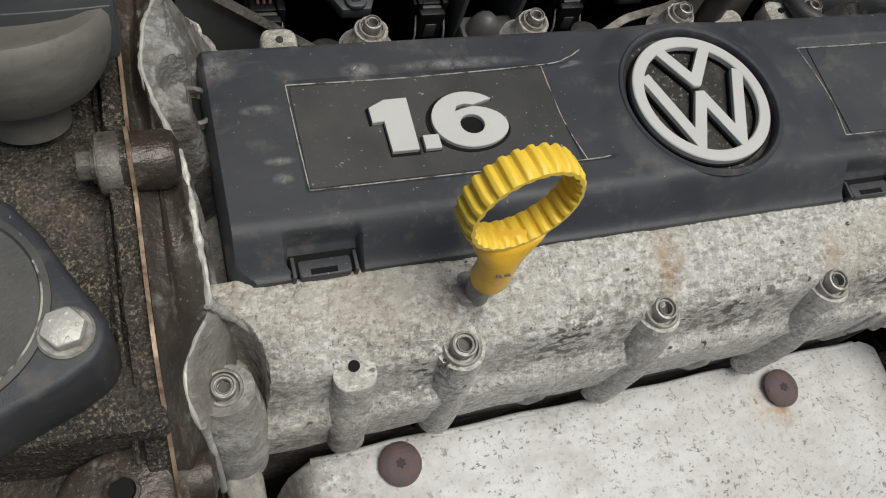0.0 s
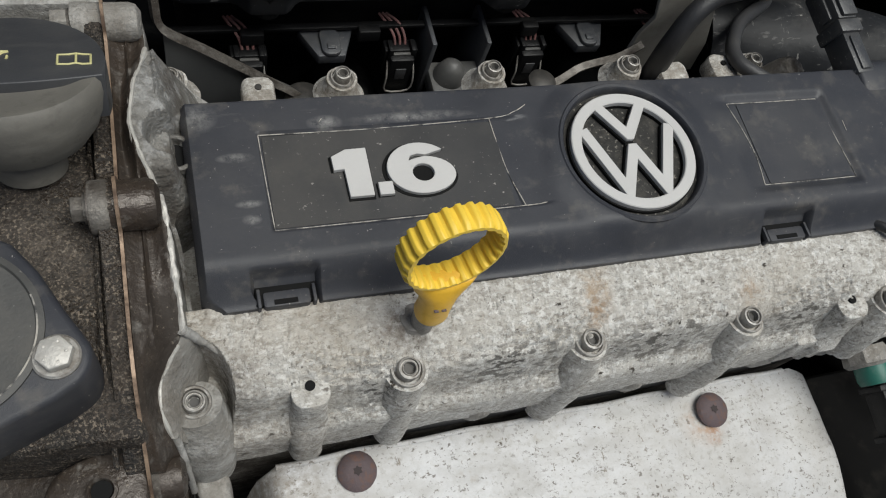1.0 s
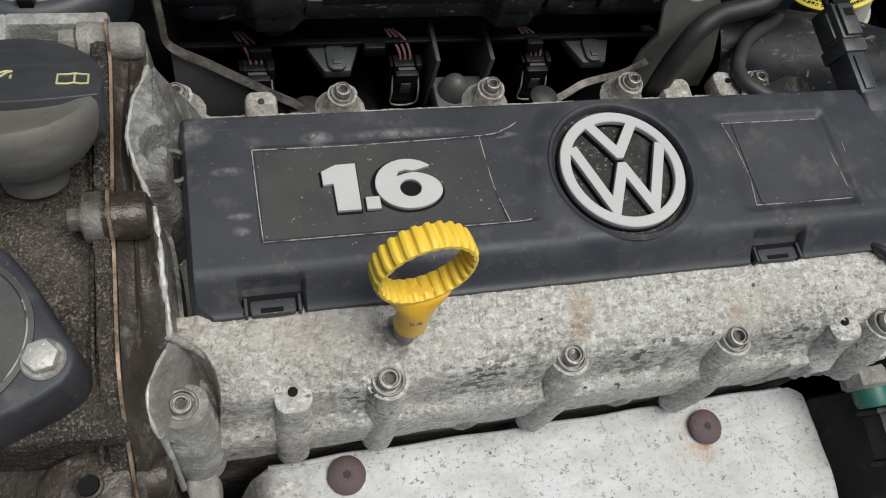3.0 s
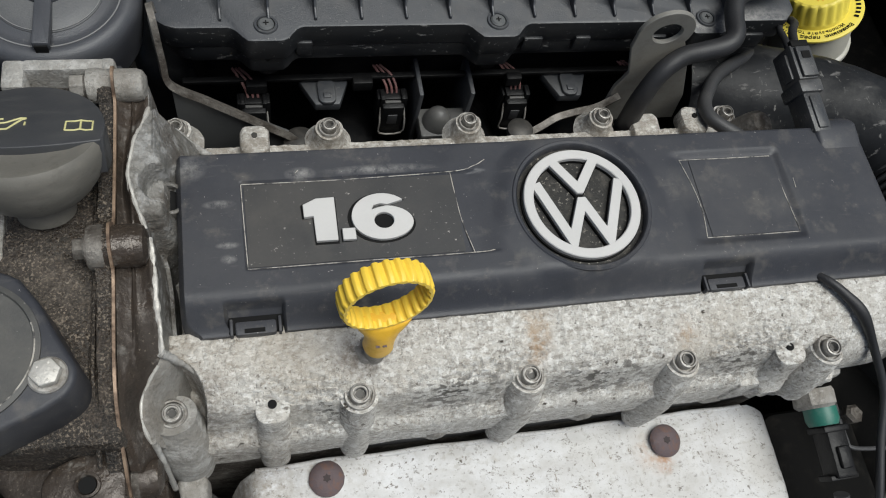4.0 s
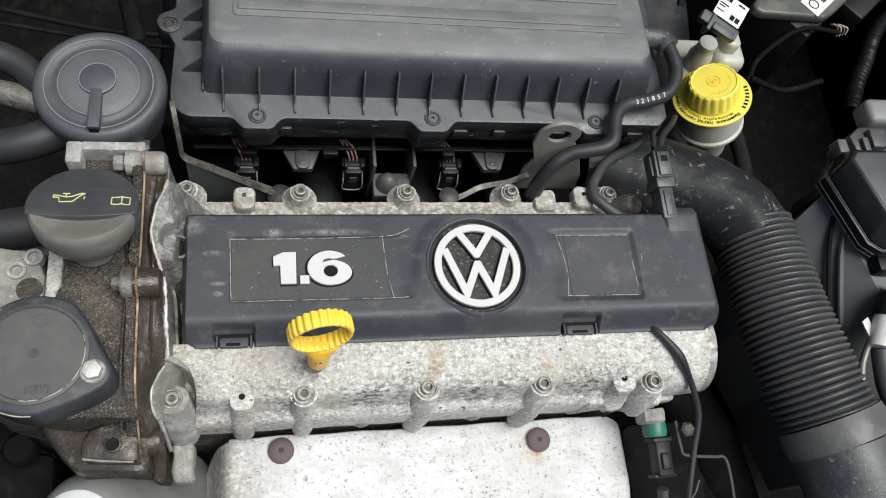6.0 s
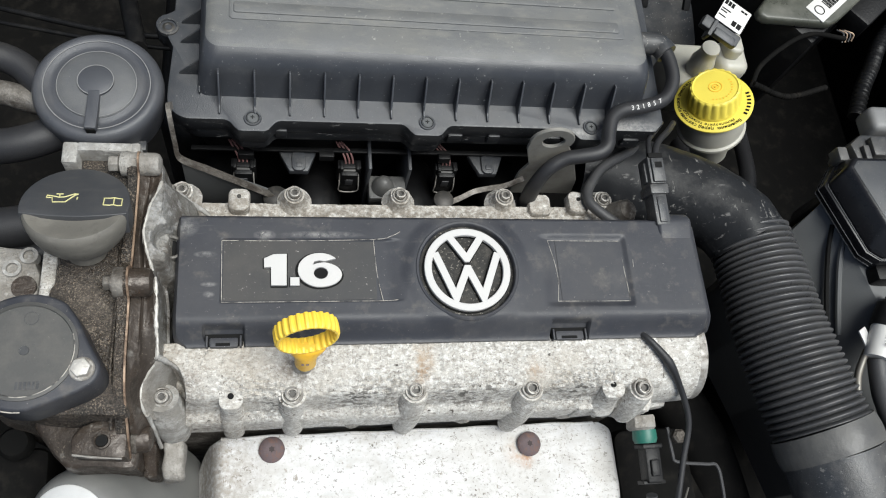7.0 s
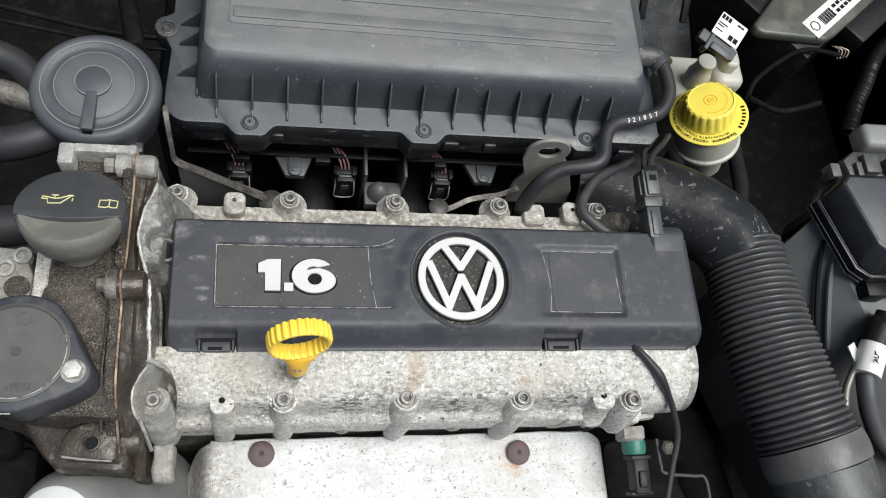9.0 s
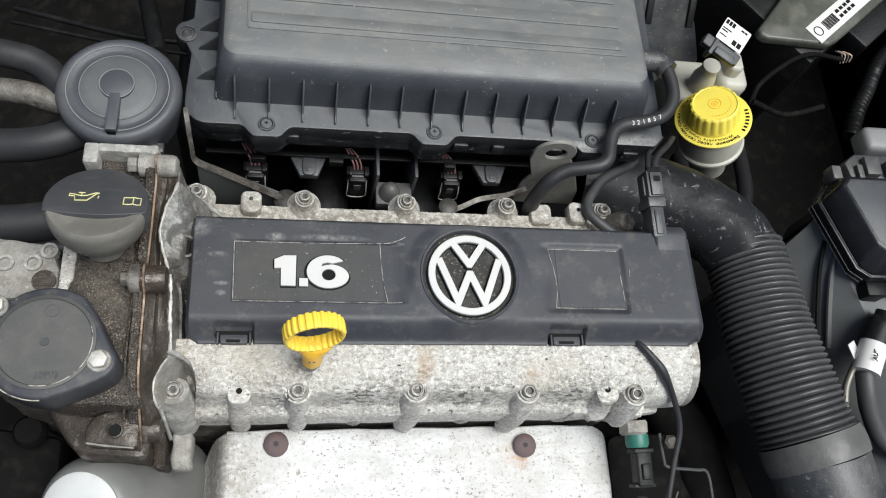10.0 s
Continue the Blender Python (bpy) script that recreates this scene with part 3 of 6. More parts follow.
def socket_bolt(at, way=(0, 0, 1), r=0.0064, group="housing bolts"):
    b = thing("socket_bolt", at, "grey steel socket bolt with washer in the aluminium housing", "bolt", group)
    part("washer", lathe([(r * 1.14, -0.003), (r * 1.14, 0.0008), (r * 1.07, 0.0014), (r * 0.93, 0.0012), (r * 0.89, -0.0022), (r * 0.8, -0.0022)], at, way, 28), STEEL, b)
    h = part("head", lathe([(r * 0.74, -0.0022), (r * 0.76, 0.0030), (r * 0.70, 0.0046), (r * 0.60, 0.0048), (r * 0.56, 0.0036), (r * 0.48, 0.0036), (r * 0.46, 0.0046), (r * 0.40, 0.0044), (r * 0.36, 0.0014), (r * 0.1, 0.0014)], at, way, 28), STEEL, b)
    m = Matrix.Translation(at) @ Vector(way).to_track_quat("Z", "Y").to_matrix().to_4x4()
    part("socket", turned(slab(circle(0, 0, r * 0.36, n=6), "z", 0.0010, 0.0020), m), STEELDARK, h, "dark hexagon socket")
    return b


FRONT = [(-0.0815, 0.002, -0.024), (0, 0.0005, -0.0215), (0.082, 0.0005, -0.0225), (0.164, -0.001, -0.0225), (0.246, -0.004, -0.0205)]
REAR = [(-0.0765, 0.151, -0.027), (0.0025, 0.152, -0.0325), (0.082, 0.1535, -0.0345), (0.165, 0.1545, -0.036), (0.249, 0.155, -0.039)]
for k, (x, y, z) in enumerate(FRONT):
    foot = (-0.062, -0.062, -0.075, -0.075, -0.045)[k]
    if k == 0:
        boss = tube([(x, y, z - 0.002), (x + 0.0008, y - 0.0035, z - 0.012), (x + 0.0020, y - 0.0085, z - 0.030), (x + 0.0032, y - 0.0130, z - 0.050)], 0.011, 32, 8, lambda s, L: 0.0102 + 0.0024 * step01(s, 0.0, 0.018) - 0.0020 * step01(s, 0.030, L))
    else:
        boss = tube([(x, y, z - 0.002), (x, y - 0.004, z - 0.024), (x + 0.001, y - 0.0100, z + foot)], 0.009, 24, 8, lambda s, L: 0.0089 - 0.0016 * (s / L) ** 1.5 + (0.0024 if k > 1 else 0.0004) * math.sin(math.pi * s / L))
    part("bolt_boss", lumpy(boss, 0.0003 if k == 0 else 0.0006, 220, k), ALUPALE if k == 0 else ALU, housing)
    socket_bolt((x, y, z), (0, -0.10, 1), 0.0056 if k == 0 else 0.0064)
for k, (x, y, z) in enumerate(REAR):
    part("bolt_boss", lumpy(lathe([(0.0130, -0.014), (0.0096, -0.010), (0.0080, -0.005), (0.0073, -0.0008)], (x, y, z), (0, 0, 1), 26), 0.0007, 260, k), ALU, housing)
    socket_bolt((x, y, z), (0, -0.05, 1), 0.0053)
# threaded posts and pads
for x, y, z, h, w in ((-0.039, 0.0, -0.0215, 0.050, 0.0078), (0.225, -0.001, -0.0225, 0.03, 0.0088)):
    post = cut(slab(rrect(x - w, y - w, x + w, y + w * 0.8, w * 0.7), "z", z - h, z, 0.0012), 0.006)
    for v in post.verts:
        d = (z - v.co.z) / 0.05
        v.co.y -= 0.0085 * d + 0.0022 * step01(d, 0.45, 0.55)
        v.co.x += (x - v.co.x) * 0.12 * math.sin(d * 9)
    part("threaded_post", lumpy(post, 0.0003, 250), ALU, housing)
    # Raised black disc: the hole's darkness is only its colour
    part("thread_hole", lathe([(0.0020, -0.004), (0.0020, 0.0012), (0.0001, 0.0012)], (x, y + 0.0006, z), (0, -0.1, 1), 18), FLATBLACK, housing, "dark threaded hole")
for x, y, z, w in ((-0.0375, 0.1515, -0.0365, 0.0078), (0.195, 0.152, -0.040, 0.009), (0.2265, 0.1535, -0.037, 0.0085)):
    part("pad", lumpy(slab(rrect(x - w, y - 0.011, x + w, y + 0.0075, 0.005), "z", z - 0.012, z, 0.0025), 0.0006, 250), ALU, housing)
    if x < 0.19 or x > 0.2:
        part("pad_hole", lathe([(0.0016, -0.003), (0.0016, 0.0009), (0.0001, 0.0009)], (x, y, z), (0, 0, 1), 14), FLATBLACK if x > 0 else STEELDARK, housing, "dark threaded hole")
part("web", slab([(0.258, -0.012), (0.234, -0.012), (0.205, -0.014), (0.205, -0.006), (0.240, 0.004), (0.258, 0.004)], "z", -0.074, -0.045, 0.003), ALU, housing)

# end wall towards the timing cover: an oily flange, a scuffed crest, pale casting behind it
CREST = [(0.152, -0.0855, 0.010), (0.140, -0.0850, 0.010), (0.130, -0.0872, 0.013), (0.118, -0.0905, 0.0165), (0.100, -0.0930, 0.0180), (0.090, -0.0915, 0.0172), (0.080, -0.0885, 0.0155), (0.070, -0.0853, 0.0130), (0.058, -0.0838, 0.0112), (0.040, -0.0832, 0.0090), (0.027, -0.0826, 0.0035), (0.020, -0.0835, -0.0010), (0.013, -0.0885, -0.0055), (0.006, -0.0925, -0.0100), (-0.004, -0.0925, -0.0140), (-0.011, -0.0900, -0.0230), (-0.017, -0.0878, -0.0360), (-0.021, -0.0866, -0.0500)]
SEAM = [(0.152, 0.012), (0.138, 0.0115), (0.120, 0.0105), (0.085, 0.0120), (0.050, 0.0125), (0.020, 0.0105), (0.0, 0.0055), (-0.010, -0.004), (-0.021, -0.020)]


def crest(y):
    """Place across and height of the crest at y."""
    P = CREST
    i = max(k for k in range(len(P) - 1) if P[k][0] >= y or k == 0)
    t = min(1, max(0, (P[i][0] - y) / (P[i][0] - P[i + 1][0])))
    a, b, c, d = P[max(i - 1, 0)], P[i], P[i + 1], P[min(i + 2, len(P) - 1)]
    return [0.5 * (2 * b[n] + (c[n] - a[n]) * t + (2 * a[n] - 5 * b[n] + 4 * c[n] - d[n]) * t * t + (3 * b[n] - a[n] - 3 * c[n] + d[n]) * t ** 3) for n in (1, 2)]


def seam(y):
    P = SEAM
    i = max(k for k in range(len(P) - 1) if P[k][0] >= y or k == 0)
    t = min(1, max(0, (P[i][0] - y) / (P[i][0] - P[i + 1][0])))
    return P[i][1] + (P[i + 1][1] - P[i][1]) * t


def patch(nu, nv, at, low):
    """A solid under the sheet at(u, v), whose skirt goes down to low."""
    bm = field(0, 1, nu, 0, 1, nv, lambda u, v: 0.0, lambda u, v: -1.0)
    for v in bm.verts:
        x, y, z = at(v.co.x, v.co.y)
        v.co = (x, y, low if v.co.z < -0.5 else z)
    return bm


def flange_at(u, v):
    y = 0.152 - 0.173 * v
    xc, zc = crest(y)
    x = -0.0982 + (xc + 0.0982) * u
    z = seam(y) + (zc - seam(y)) * step01(u, 0.25, 1.0)
    z += -0.0030 * math.sin(math.pi * min(1, u * 1.1)) + 0.0014 * math.exp(-((x + 0.0918) / 0.0006) ** 2) * step01(y, 0.0, 0.02)
    z += 0.0005 * noise.noise(Vector((x * 160, y * 90, 4))) + 0.0003 * noise.noise(Vector((x * 500, y * 420, 9)))
    return x, y, z


def wall_at(u, v):
    y = 0.152 - 0.131 * v
    xc, zc = crest(y)
    top = step01(y, 0.108, 0.116) * step01(y, 0.1405, 0.1375)
    mid = step01(y, 0.072, 0.082) * step01(y, 0.116, 0.108)
    width = 0.0046 + (0.0200 - 0.0046) * top + (0.0190 - 0.0046) * mid
    d = width * u
    x = xc + d
    steep = zc - 0.030 * step01(d, 0.0004, 0.0030)
    web = zc - 0.26 * d - 0.020 * step01(x, -0.0800, -0.0750) - 0.013 * step01(math.hypot(x + 0.0790, y - 0.0965), 0.0098, 0.0078)
    facet = zc - 0.30 * d + 0.0016 * math.exp(-((x + 0.0822) / 0.0007) ** 2) - 1.9 * max(0.0, x + 0.0815)
    z = steep * (1 - top - mid) + web * mid + facet * top
    z += (0.0007 * noise.noise(Vector((x * 240, y * 240, 2))) + 0.0004 * noise.noise(Vector((x * 600, y * 600, 5)))) * (0.5 + top + mid)
    return x, y, z


def pocket_at(u, v):
    y = 0.0215 - 0.0325 * v
    xc, zc = crest(y)
    x = xc + (-0.0640 - xc) * u
    floor = -0.0270 - 2.3 * max(0.0, -0.003 - y) - 0.030 * step01(x, -0.0850, -0.0690) ** 1.3
    k = step01(x, xc, xc + 0.0120)
    z = zc + (floor - zc) * k + 0.0012 * noise.noise(Vector((x * 130, y * 130, 8))) + 0.0006 * noise.noise(Vector((x * 380, y * 380, 3)))
    return x, y, z


part("end_flange", patch(26, 150, flange_at, -0.12), OILGREY, housing, "oil-dark aluminium end flange")
part("side_web", patch(30, 150, wall_at, -0.10), ALUWEB, housing, "pale lumpy cast web")
part("bolt_pocket", patch(26, 44, pocket_at, -0.074), ALUGREY, housing, "pale cast pocket round the bolt")
for a, b, r in ((0.070, 0.021, 0.0011), (0.139, 0.074, 0.0009), (0.018, -0.010, 0.0007)):
    pts = [a + (b - a) * k / 16 for k in range(17)]
    part("flange_edge", lumpy(tube([(crest(y)[0] + 0.0003, y, crest(y)[1] - 0.0004) for y in pts], r, 8, 4, lambda s, L: r * (1 + 0.5 * noise.noise(Vector((s * 110, a, 0))))), r * 0.55, 300), BOLTPALE, housing, "scuffed bright flange edge")
part("bolt_rib", lumpy(tube([(-0.0842, 0.1375, 0.0065), (-0.0795, 0.1390, -0.0040), (-0.0730, 0.1392, -0.0160), (-0.0655, 0.1375, -0.0260), (-0.0570, 0.1335, -0.0310)], 0.0017, 12, 6), 0.0008, 260), ALUPALE, housing)
part("port", lathe([(0.0084, 0), (0.0084, 0.0075), (0.0074, 0.0082), (0.0066, 0.0075), (0.0064, -0.004)], (-0.0790, 0.0965, -0.0085), (0.1, 0, 1), 32), ALUWEB, housing)
# Black plug in the port, coloured as the bore's shade
part("port_bore", lathe([(0.0067, 0), (0.0067, 0.003), (0.0001, 0.003)], (-0.0790, 0.0965, -0.0085), (0.1, 0, 1), 28), FLATBLACK, housing, "dark bore")
part("rib", lumpy(tube([(-0.0828, 0.0222, 0.0010), (-0.0785, 0.0214, -0.0075), (-0.0735, 0.0192, -0.0140), (-0.0690, 0.0165, -0.0185), (-0.0650, 0.0135, -0.0225)], 0.0017, 12, 6, lambda s, L: 0.0021 - 0.0017 * s / L), 0.0006, 300), ALUPALE, housing)
part("thin_rib", lumpy(tube([(-0.0893, -0.0095, -0.0215), (-0.0880, -0.0130, -0.0310), (-0.0866, -0.0180, -0.0450), (-0.0856, -0.0230, -0.0640)], 0.0014, 12, 8), 0.0003, 240), ALUPALE, housing, "thin bright cast rib")
part("lower_web", lumpy(cut(slab([(-0.014, -0.045), (-0.026, -0.055), (-0.042, -0.072), (-0.042, -0.13), (-0.010, -0.13)], "x", -0.0970, -0.0880, 0.003), 0.006), 0.0012, 120), OILGREY, housing)
part("foot_plate", lumpy(cut(slab(rrect(-0.0850, -0.0445, -0.0712, -0.0175, 0.0035), "z", -0.084, -0.066, 0.0048, 4), 0.005), 0.0014, 130), ALUGREY, housing, "pale stained bracket foot")
for y, z, x0, x1, r in ((0.150, 0.0125, -0.1105, -0.0850, 0.0078), (0.0655, 0.0160, -0.1085, -0.0848, 0.0092), (-0.022, -0.034, -0.1030, -0.0870, 0.0085)):
    part("side_boss", lumpy(lathe([(r, 0.0), (r, x1 - x0 - 0.004), (r * 0.9, x1 - x0 - 0.0015), (r * 0.55, x1 - x0)], (x0, y, z), (1, 0, 0), 26), 0.0003, 200), ALUGREY if y > 0.1 else OILGREY, housing)
    part("boss_collar", lathe([(r * 1.03, 0.0), (r * 1.05, 0.001), (r * 1.05, 0.0055), (r, 0.0065)], (x0 + 0.0005, y, z), (1, 0, 0), 28), ALUGREY if y > 0.1 else ALUDARK, housing)
    b = thing("flange_bolt", (x0, y, z - r), "oil-stained steel bolt through the timing cover flange", "bolt", "flange bolts")
    part("head", slab(circle(y, z, 0.0056 if y > 0.1 else 0.0050, n=6), "x", x0 - (0.0075 if y > 0.1 else 0.0055), x0 - 0.001, 0.0005), ALUGREY if y > 0.1 else ALUDARK, b)
    part("washer", lathe([(0.0056, 0), (0.0056, 0.0015)], (x0 - 0.0014, y, z), (1, 0, 0), 24), ALUDARK, b)

# ---- engine cover ----
cover = thing("engine_cover", (0.108, 0.075, -0.022), "dusty black plastic engine cover with silver badges", "engine cover")
CX, CY = 0.1197, 0.0785


def cover_top(x, y):
    z = 0.0020
    z -= 0.0125 * step01(y, 0.0485, 0.0305) ** 1.4
    z -= 0.0060 * step01(y, 0.1165, 0.1205)
    z -= 0.0050 * step01(x, -0.0725, -0.0750)
    z -= 0.0100 * step01(x, 0.2930, 0.3035) ** 2
    rad = math.hypot(x - CX, y - CY)
    z += 0.0014 * step01(rad, 0.048, 0.037)
    z -= 0.0046 * step01(rad, 0.0352, 0.0338)
    left = step01(x, -0.0462, -0.0450) * step01(y, 0.0562, 0.0574) * step01(y, 0.1016, 0.1004) * step01(x, 0.082 - 0.3 * abs(y - 0.079), 0.062)
    z -= 0.0016 * left
    right = step01(x, 0.172, 0.186) * step01(x, 0.2425, 0.2375) * step01(y, 0.0500, 0.0550) * step01(y, 0.1065, 0.1015)
    z -= 0.0020 * right
    for c0, c1 in ((-0.0560, -0.0310), (0.1785, 0.2060)):
        z -= 0.0065 * step01(x, c0 - 0.0006, c0 + 0.0006) * step01(x, c1 + 0.0006, c1 - 0.0006) * step01(y, 0.0425, 0.0412)
    return z


shell = field(-0.0750, 0.3035, 436, 0.0305, 0.1205, 124, cover_top, lambda x, y: -0.024)
for v in shell.verts:
    k = 0.006 * step01(v.co.y, 0.0385, 0.0305) ** 2
    v.co.x += k * step01(v.co.x, -0.035, -0.075) - k * 1.2 * step01(v.co.x, 0.262, 0.3035)
part("shell", shell, COVER, cover)
part("lug", slab([(0.124, -0.012), (0.1245, 0.000), (0.118, 0.0048), (0.108, 0.0034), (0.098, 0.0005), (0.098, -0.012)], "x", 0.2690, 0.2970, 0.0032, 3), COVER, cover)
for c0, c1 in ((-0.0560, -0.0310), (0.1785, 0.2060)):
    # Recess floor and clip slot are black blocks, shade put into colour
    part("clip_recess", box(c0 + 0.0007, 0.0312, -0.020, c1 - 0.0007, 0.0405, -0.0100, 0.0003), FLATBLACK, cover, "dark clip recess")
    clip = part("clip", join(slab(rrect(c0 + 0.0035, 0.0299, c1 - 0.0035, 0.0362, 0.0012), "z", -0.0135, -0.0088, 0.0006), box(c0 + 0.0012, 0.0298, -0.018, c0 + 0.0026, 0.0375, -0.0080, 0.0004), box(c1 - 0.0026, 0.0298, -0.018, c1 - 0.0012, 0.0375, -0.0080, 0.0004)), COVER, cover, "black plastic clip")
    part("slot", box(c0 + 0.0075, 0.0306, -0.0096, c1 - 0.0085, 0.0326, -0.0085, 0.0), FLATBLACK, clip, "dark clip slot")
part("panel_face", slab(rrect(-0.0445, 0.0578, 0.0560, 0.0999, 0.001), "z", -0.0006, 0.0008), PANEL, cover, "dusty matt panel")
part("panel_face", slab(rrect(0.187, 0.0556, 0.2370, 0.1008, 0.001), "z", -0.0010, 0.0004), COVER, cover)
lines = [[(-0.0458, 0.0998), (-0.0455, 0.08), (-0.0450, 0.0568)], [(-0.0458, 0.1000), (0.0, 0.1005), (0.0552, 0.1012), (0.0675, 0.1036), (0.0739, 0.1069)], [(-0.0450, 0.0566), (0.01, 0.0566), (0.0599, 0.0564), (0.0703, 0.0572)], [(0.0552, 0.1009), (0.0560, 0.086), (0.0572, 0.0722), (0.0599, 0.0564)], [(0.1815, 0.1012), (0.21, 0.1013), (0.2364, 0.1013)], [(0.2364, 0.1012), (0.2374, 0.078), (0.2384, 0.0549)], [(0.1838, 0.0552), (0.21, 0.0550), (0.2384, 0.0548)], [(0.1815, 0.1012), (0.1850, 0.084), (0.1858, 0.070), (0.1838, 0.0552)]]
for L in lines:
    part("worn_line", tube([(x, y, cover_top(x, y) + 0.0001) for x, y in L], 0.00023, 6, 10), LINE, cover, "scratched pale edge line")
for L in ([(0.2250, 0.0760), (0.2268, 0.0725), (0.2275, 0.0690)], [(-0.0210, 0.1035), (-0.0190, 0.1060)], [(0.2445, 0.0860), (0.2440, 0.0800)]):
    part("scratch", tube([(x, y, cover_top(x, y) + 0.0001) for x, y in L], 0.00016, 6, 10), LINE, cover, "pale scratch")
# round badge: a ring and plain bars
badge = part("badge_base", lathe([(0.0336, -0.0022), (0.0336, -0.0008), (0.031, -0.0002), (0.0001, -0.0002)], (CX, CY, -0.0002), (0, 0, 1), 72), DIRT, cover, "dirt-filled badge recess")
part("recess_edge", hoop([(0.0337, -0.0012), (0.0340, 0.0030), (0.0346, 0.0037), (0.0360, 0.0039), (0.0370, 0.0030), (0.0362, -0.0012)], (CX, CY, 0.0), (0, 0, 1), 120), COVER, badge)
part("badge_ring", hoop([(0.0254, 0.0), (0.0306, 0.0), (0.0306, 0.0022), (0.0302, 0.0026), (0.0258, 0.0026), (0.0254, 0.0022)], (CX, CY, 0.0012), (0, 0, 1), 96), SILVER, badge, "brushed silver ring")
part("badge_groove", hoop([(0.0250, 0.0), (0.0314, 0.0), (0.0314, 0.0018), (0.0250, 0.0018)], (CX, CY, -0.0006), (0, 0, 1), 96), FLATBLACK, badge, "black badge backing")


def chevron(pts, w, z0, z1, tip=-1, blunt=0.0):
    """A bent bar of plain strokes, mitred; the corner numbered tip is cut off blunt."""
    P = [Vector(p) for p in pts]
    a, b = [], []
    for i, p in enumerate(P):
        d0 = (p - P[i - 1]).normalized() if i else (P[1] - p).normalized()
        d1 = (P[i + 1] - p).normalized() if i + 1 < len(P) else d0
        n0, n1 = Vector((-d0.y, d0.x)), Vector((-d1.y, d1.x))
        m = (n0 + n1).normalized()
        k = w / 2 / max(0.35, m.dot(n0))
        a.append(tuple(p + m * k))
        b.append(tuple(p - m * k))
    poly = [Vector(p) for p in a + b[::-1]]
    out = []
    for i, p in enumerate(poly):
        if i == tip:
            out += [tuple(p + (poly[i - 1] - p).normalized() * blunt), tuple(p + (poly[(i + 1) % len(poly)] - p).normalized() * blunt)]
        else:
            out.append(tuple(p))
    return slab(out, "z", z0, z1, 0.0002, 1)


R = 0.0262
upper = [(CX + u * R, CY + v * R) for u, v in ((-0.44, 0.93), (0.0, 0.28), (0.44, 0.93))]
lower = [(CX + u * R, CY + v * R) for u, v in ((-0.86, 0.46), (-0.37, -0.80), (0.0, 0.05), (0.37, -0.80), (0.86, 0.46))]
for name, pts, dz, tip, blunt in (("upper_bar", upper, 0.00012, 4, 0.0030), ("lower_bar", lower, 0.0, 2, 0.0053)):
    part(name, chevron(pts, 0.0052, 0.0014 + dz, 0.0037 + dz, tip, blunt), SILVER, badge, "brushed silver bent bar")
    part("bar_backing", chevron(pts, 0.0064, -0.0006, 0.0014 + dz / 2, tip, blunt), FLATBLACK, badge, "black badge backing")
# displacement figures
one = [(-0.0185, 0.0868), (-0.0122, 0.0898), (-0.0035, 0.0900), (-0.0037, 0.0676), (-0.0137, 0.0676), (-0.0139, 0.0806), (-0.0183, 0.0802)]
six = circle(0.0182, 0.0785, 0.0146, 0.0122, 22, 42, 255) + circle(0.0182, 0.0752, 0.0146, 0.0089, 18, 262, 440) + [(0.0165, 0.0832), (0.0135, 0.0822), (0.0146, 0.0845), (0.0180, 0.0853), (0.0212, 0.0845)]
figs = (("figure", one, []), ("figure", [(-0.0014, 0.0674), (0.0047, 0.0674), (0.0047, 0.0733), (-0.0014, 0.0733)], []), ("figure", six, [circle(0.0188, 0.0762, 0.0047, 0.0042, 20)]))
for name, outer, holes in figs:
    part(name, plate(outer, holes, 0.0009, 0.0030, 0.0002), SILVER, cover, "silver raised figure")
    mx, my = sum(p[0] for p in outer) / len(outer), sum(p[1] for p in outer) / len(outer)
    part("figure_edge", slab([(mx + (x - mx) * 1.10 - 0.0002, my + (y - my) * 1.08) for x, y in outer], "z", 0.0004, 0.0012), FLATBLACK, cover, "black figure backing")

# ---- heat shield ----
shield = thing("heat_shield", (0.09, -0.06, -0.30), "pale speckled sheet metal exhaust heat shield with rusty bolts", "heat shield")


def shield_top(x, y):
    z = -0.1035 - 0.045 * step01(x, -0.046, -0.072) ** 1.5 - 0.030 * step01(x, 0.248, 0.266) ** 1.5
    z -= 0.9 * max(0.0, -0.060 - y) ** 1.35
    z += 0.0012 * math.exp(-((x + 0.014) ** 2 + (y + 0.022) ** 2) / 0.00015) + 0.0012 * math.exp(-((x - 0.182) ** 2 + (y + 0.0275) ** 2) / 0.00015)
    return z + 0.0012 * noise.noise(Vector((x * 25, y * 25, 2))) + 0.0004 * noise.noise(Vector((x * 110, y * 110, 5)))


sheet = field(0, 1, 160, 0, 1, 70, lambda u, v: 0.0, lambda u, v: -1.0)
for v in sheet.verts:
    u, w, low = v.co.x, v.co.y, v.co.z < -0.5
    y = -0.19 + (0.19 - 0.0125 - 0.0004 * math.sin(u * 34) * (1 if w > 0.9 else 0)) * w
    x0 = -0.050 - 0.020 * math.sqrt(max(0.0, 1 - min(1.0, max(0.0, (y + 0.040) / 0.0275)) ** 2)) + 0.02 * step01(y, -0.045, -0.12)
    x1 = 0.262 - 0.026 * (1 - math.sqrt(max(0.0, 1 - min(1.0, max(0.0, (y + 0.046) / 0.0345)) ** 2)))
    x = x0 + (x1 - x0) * u
    v.co = (x, y, shield_top(x, y) - (0.0045 if low else 0.0))
part("sheet", sheet, SHIELD, shield, "speckled pale sheet metal")
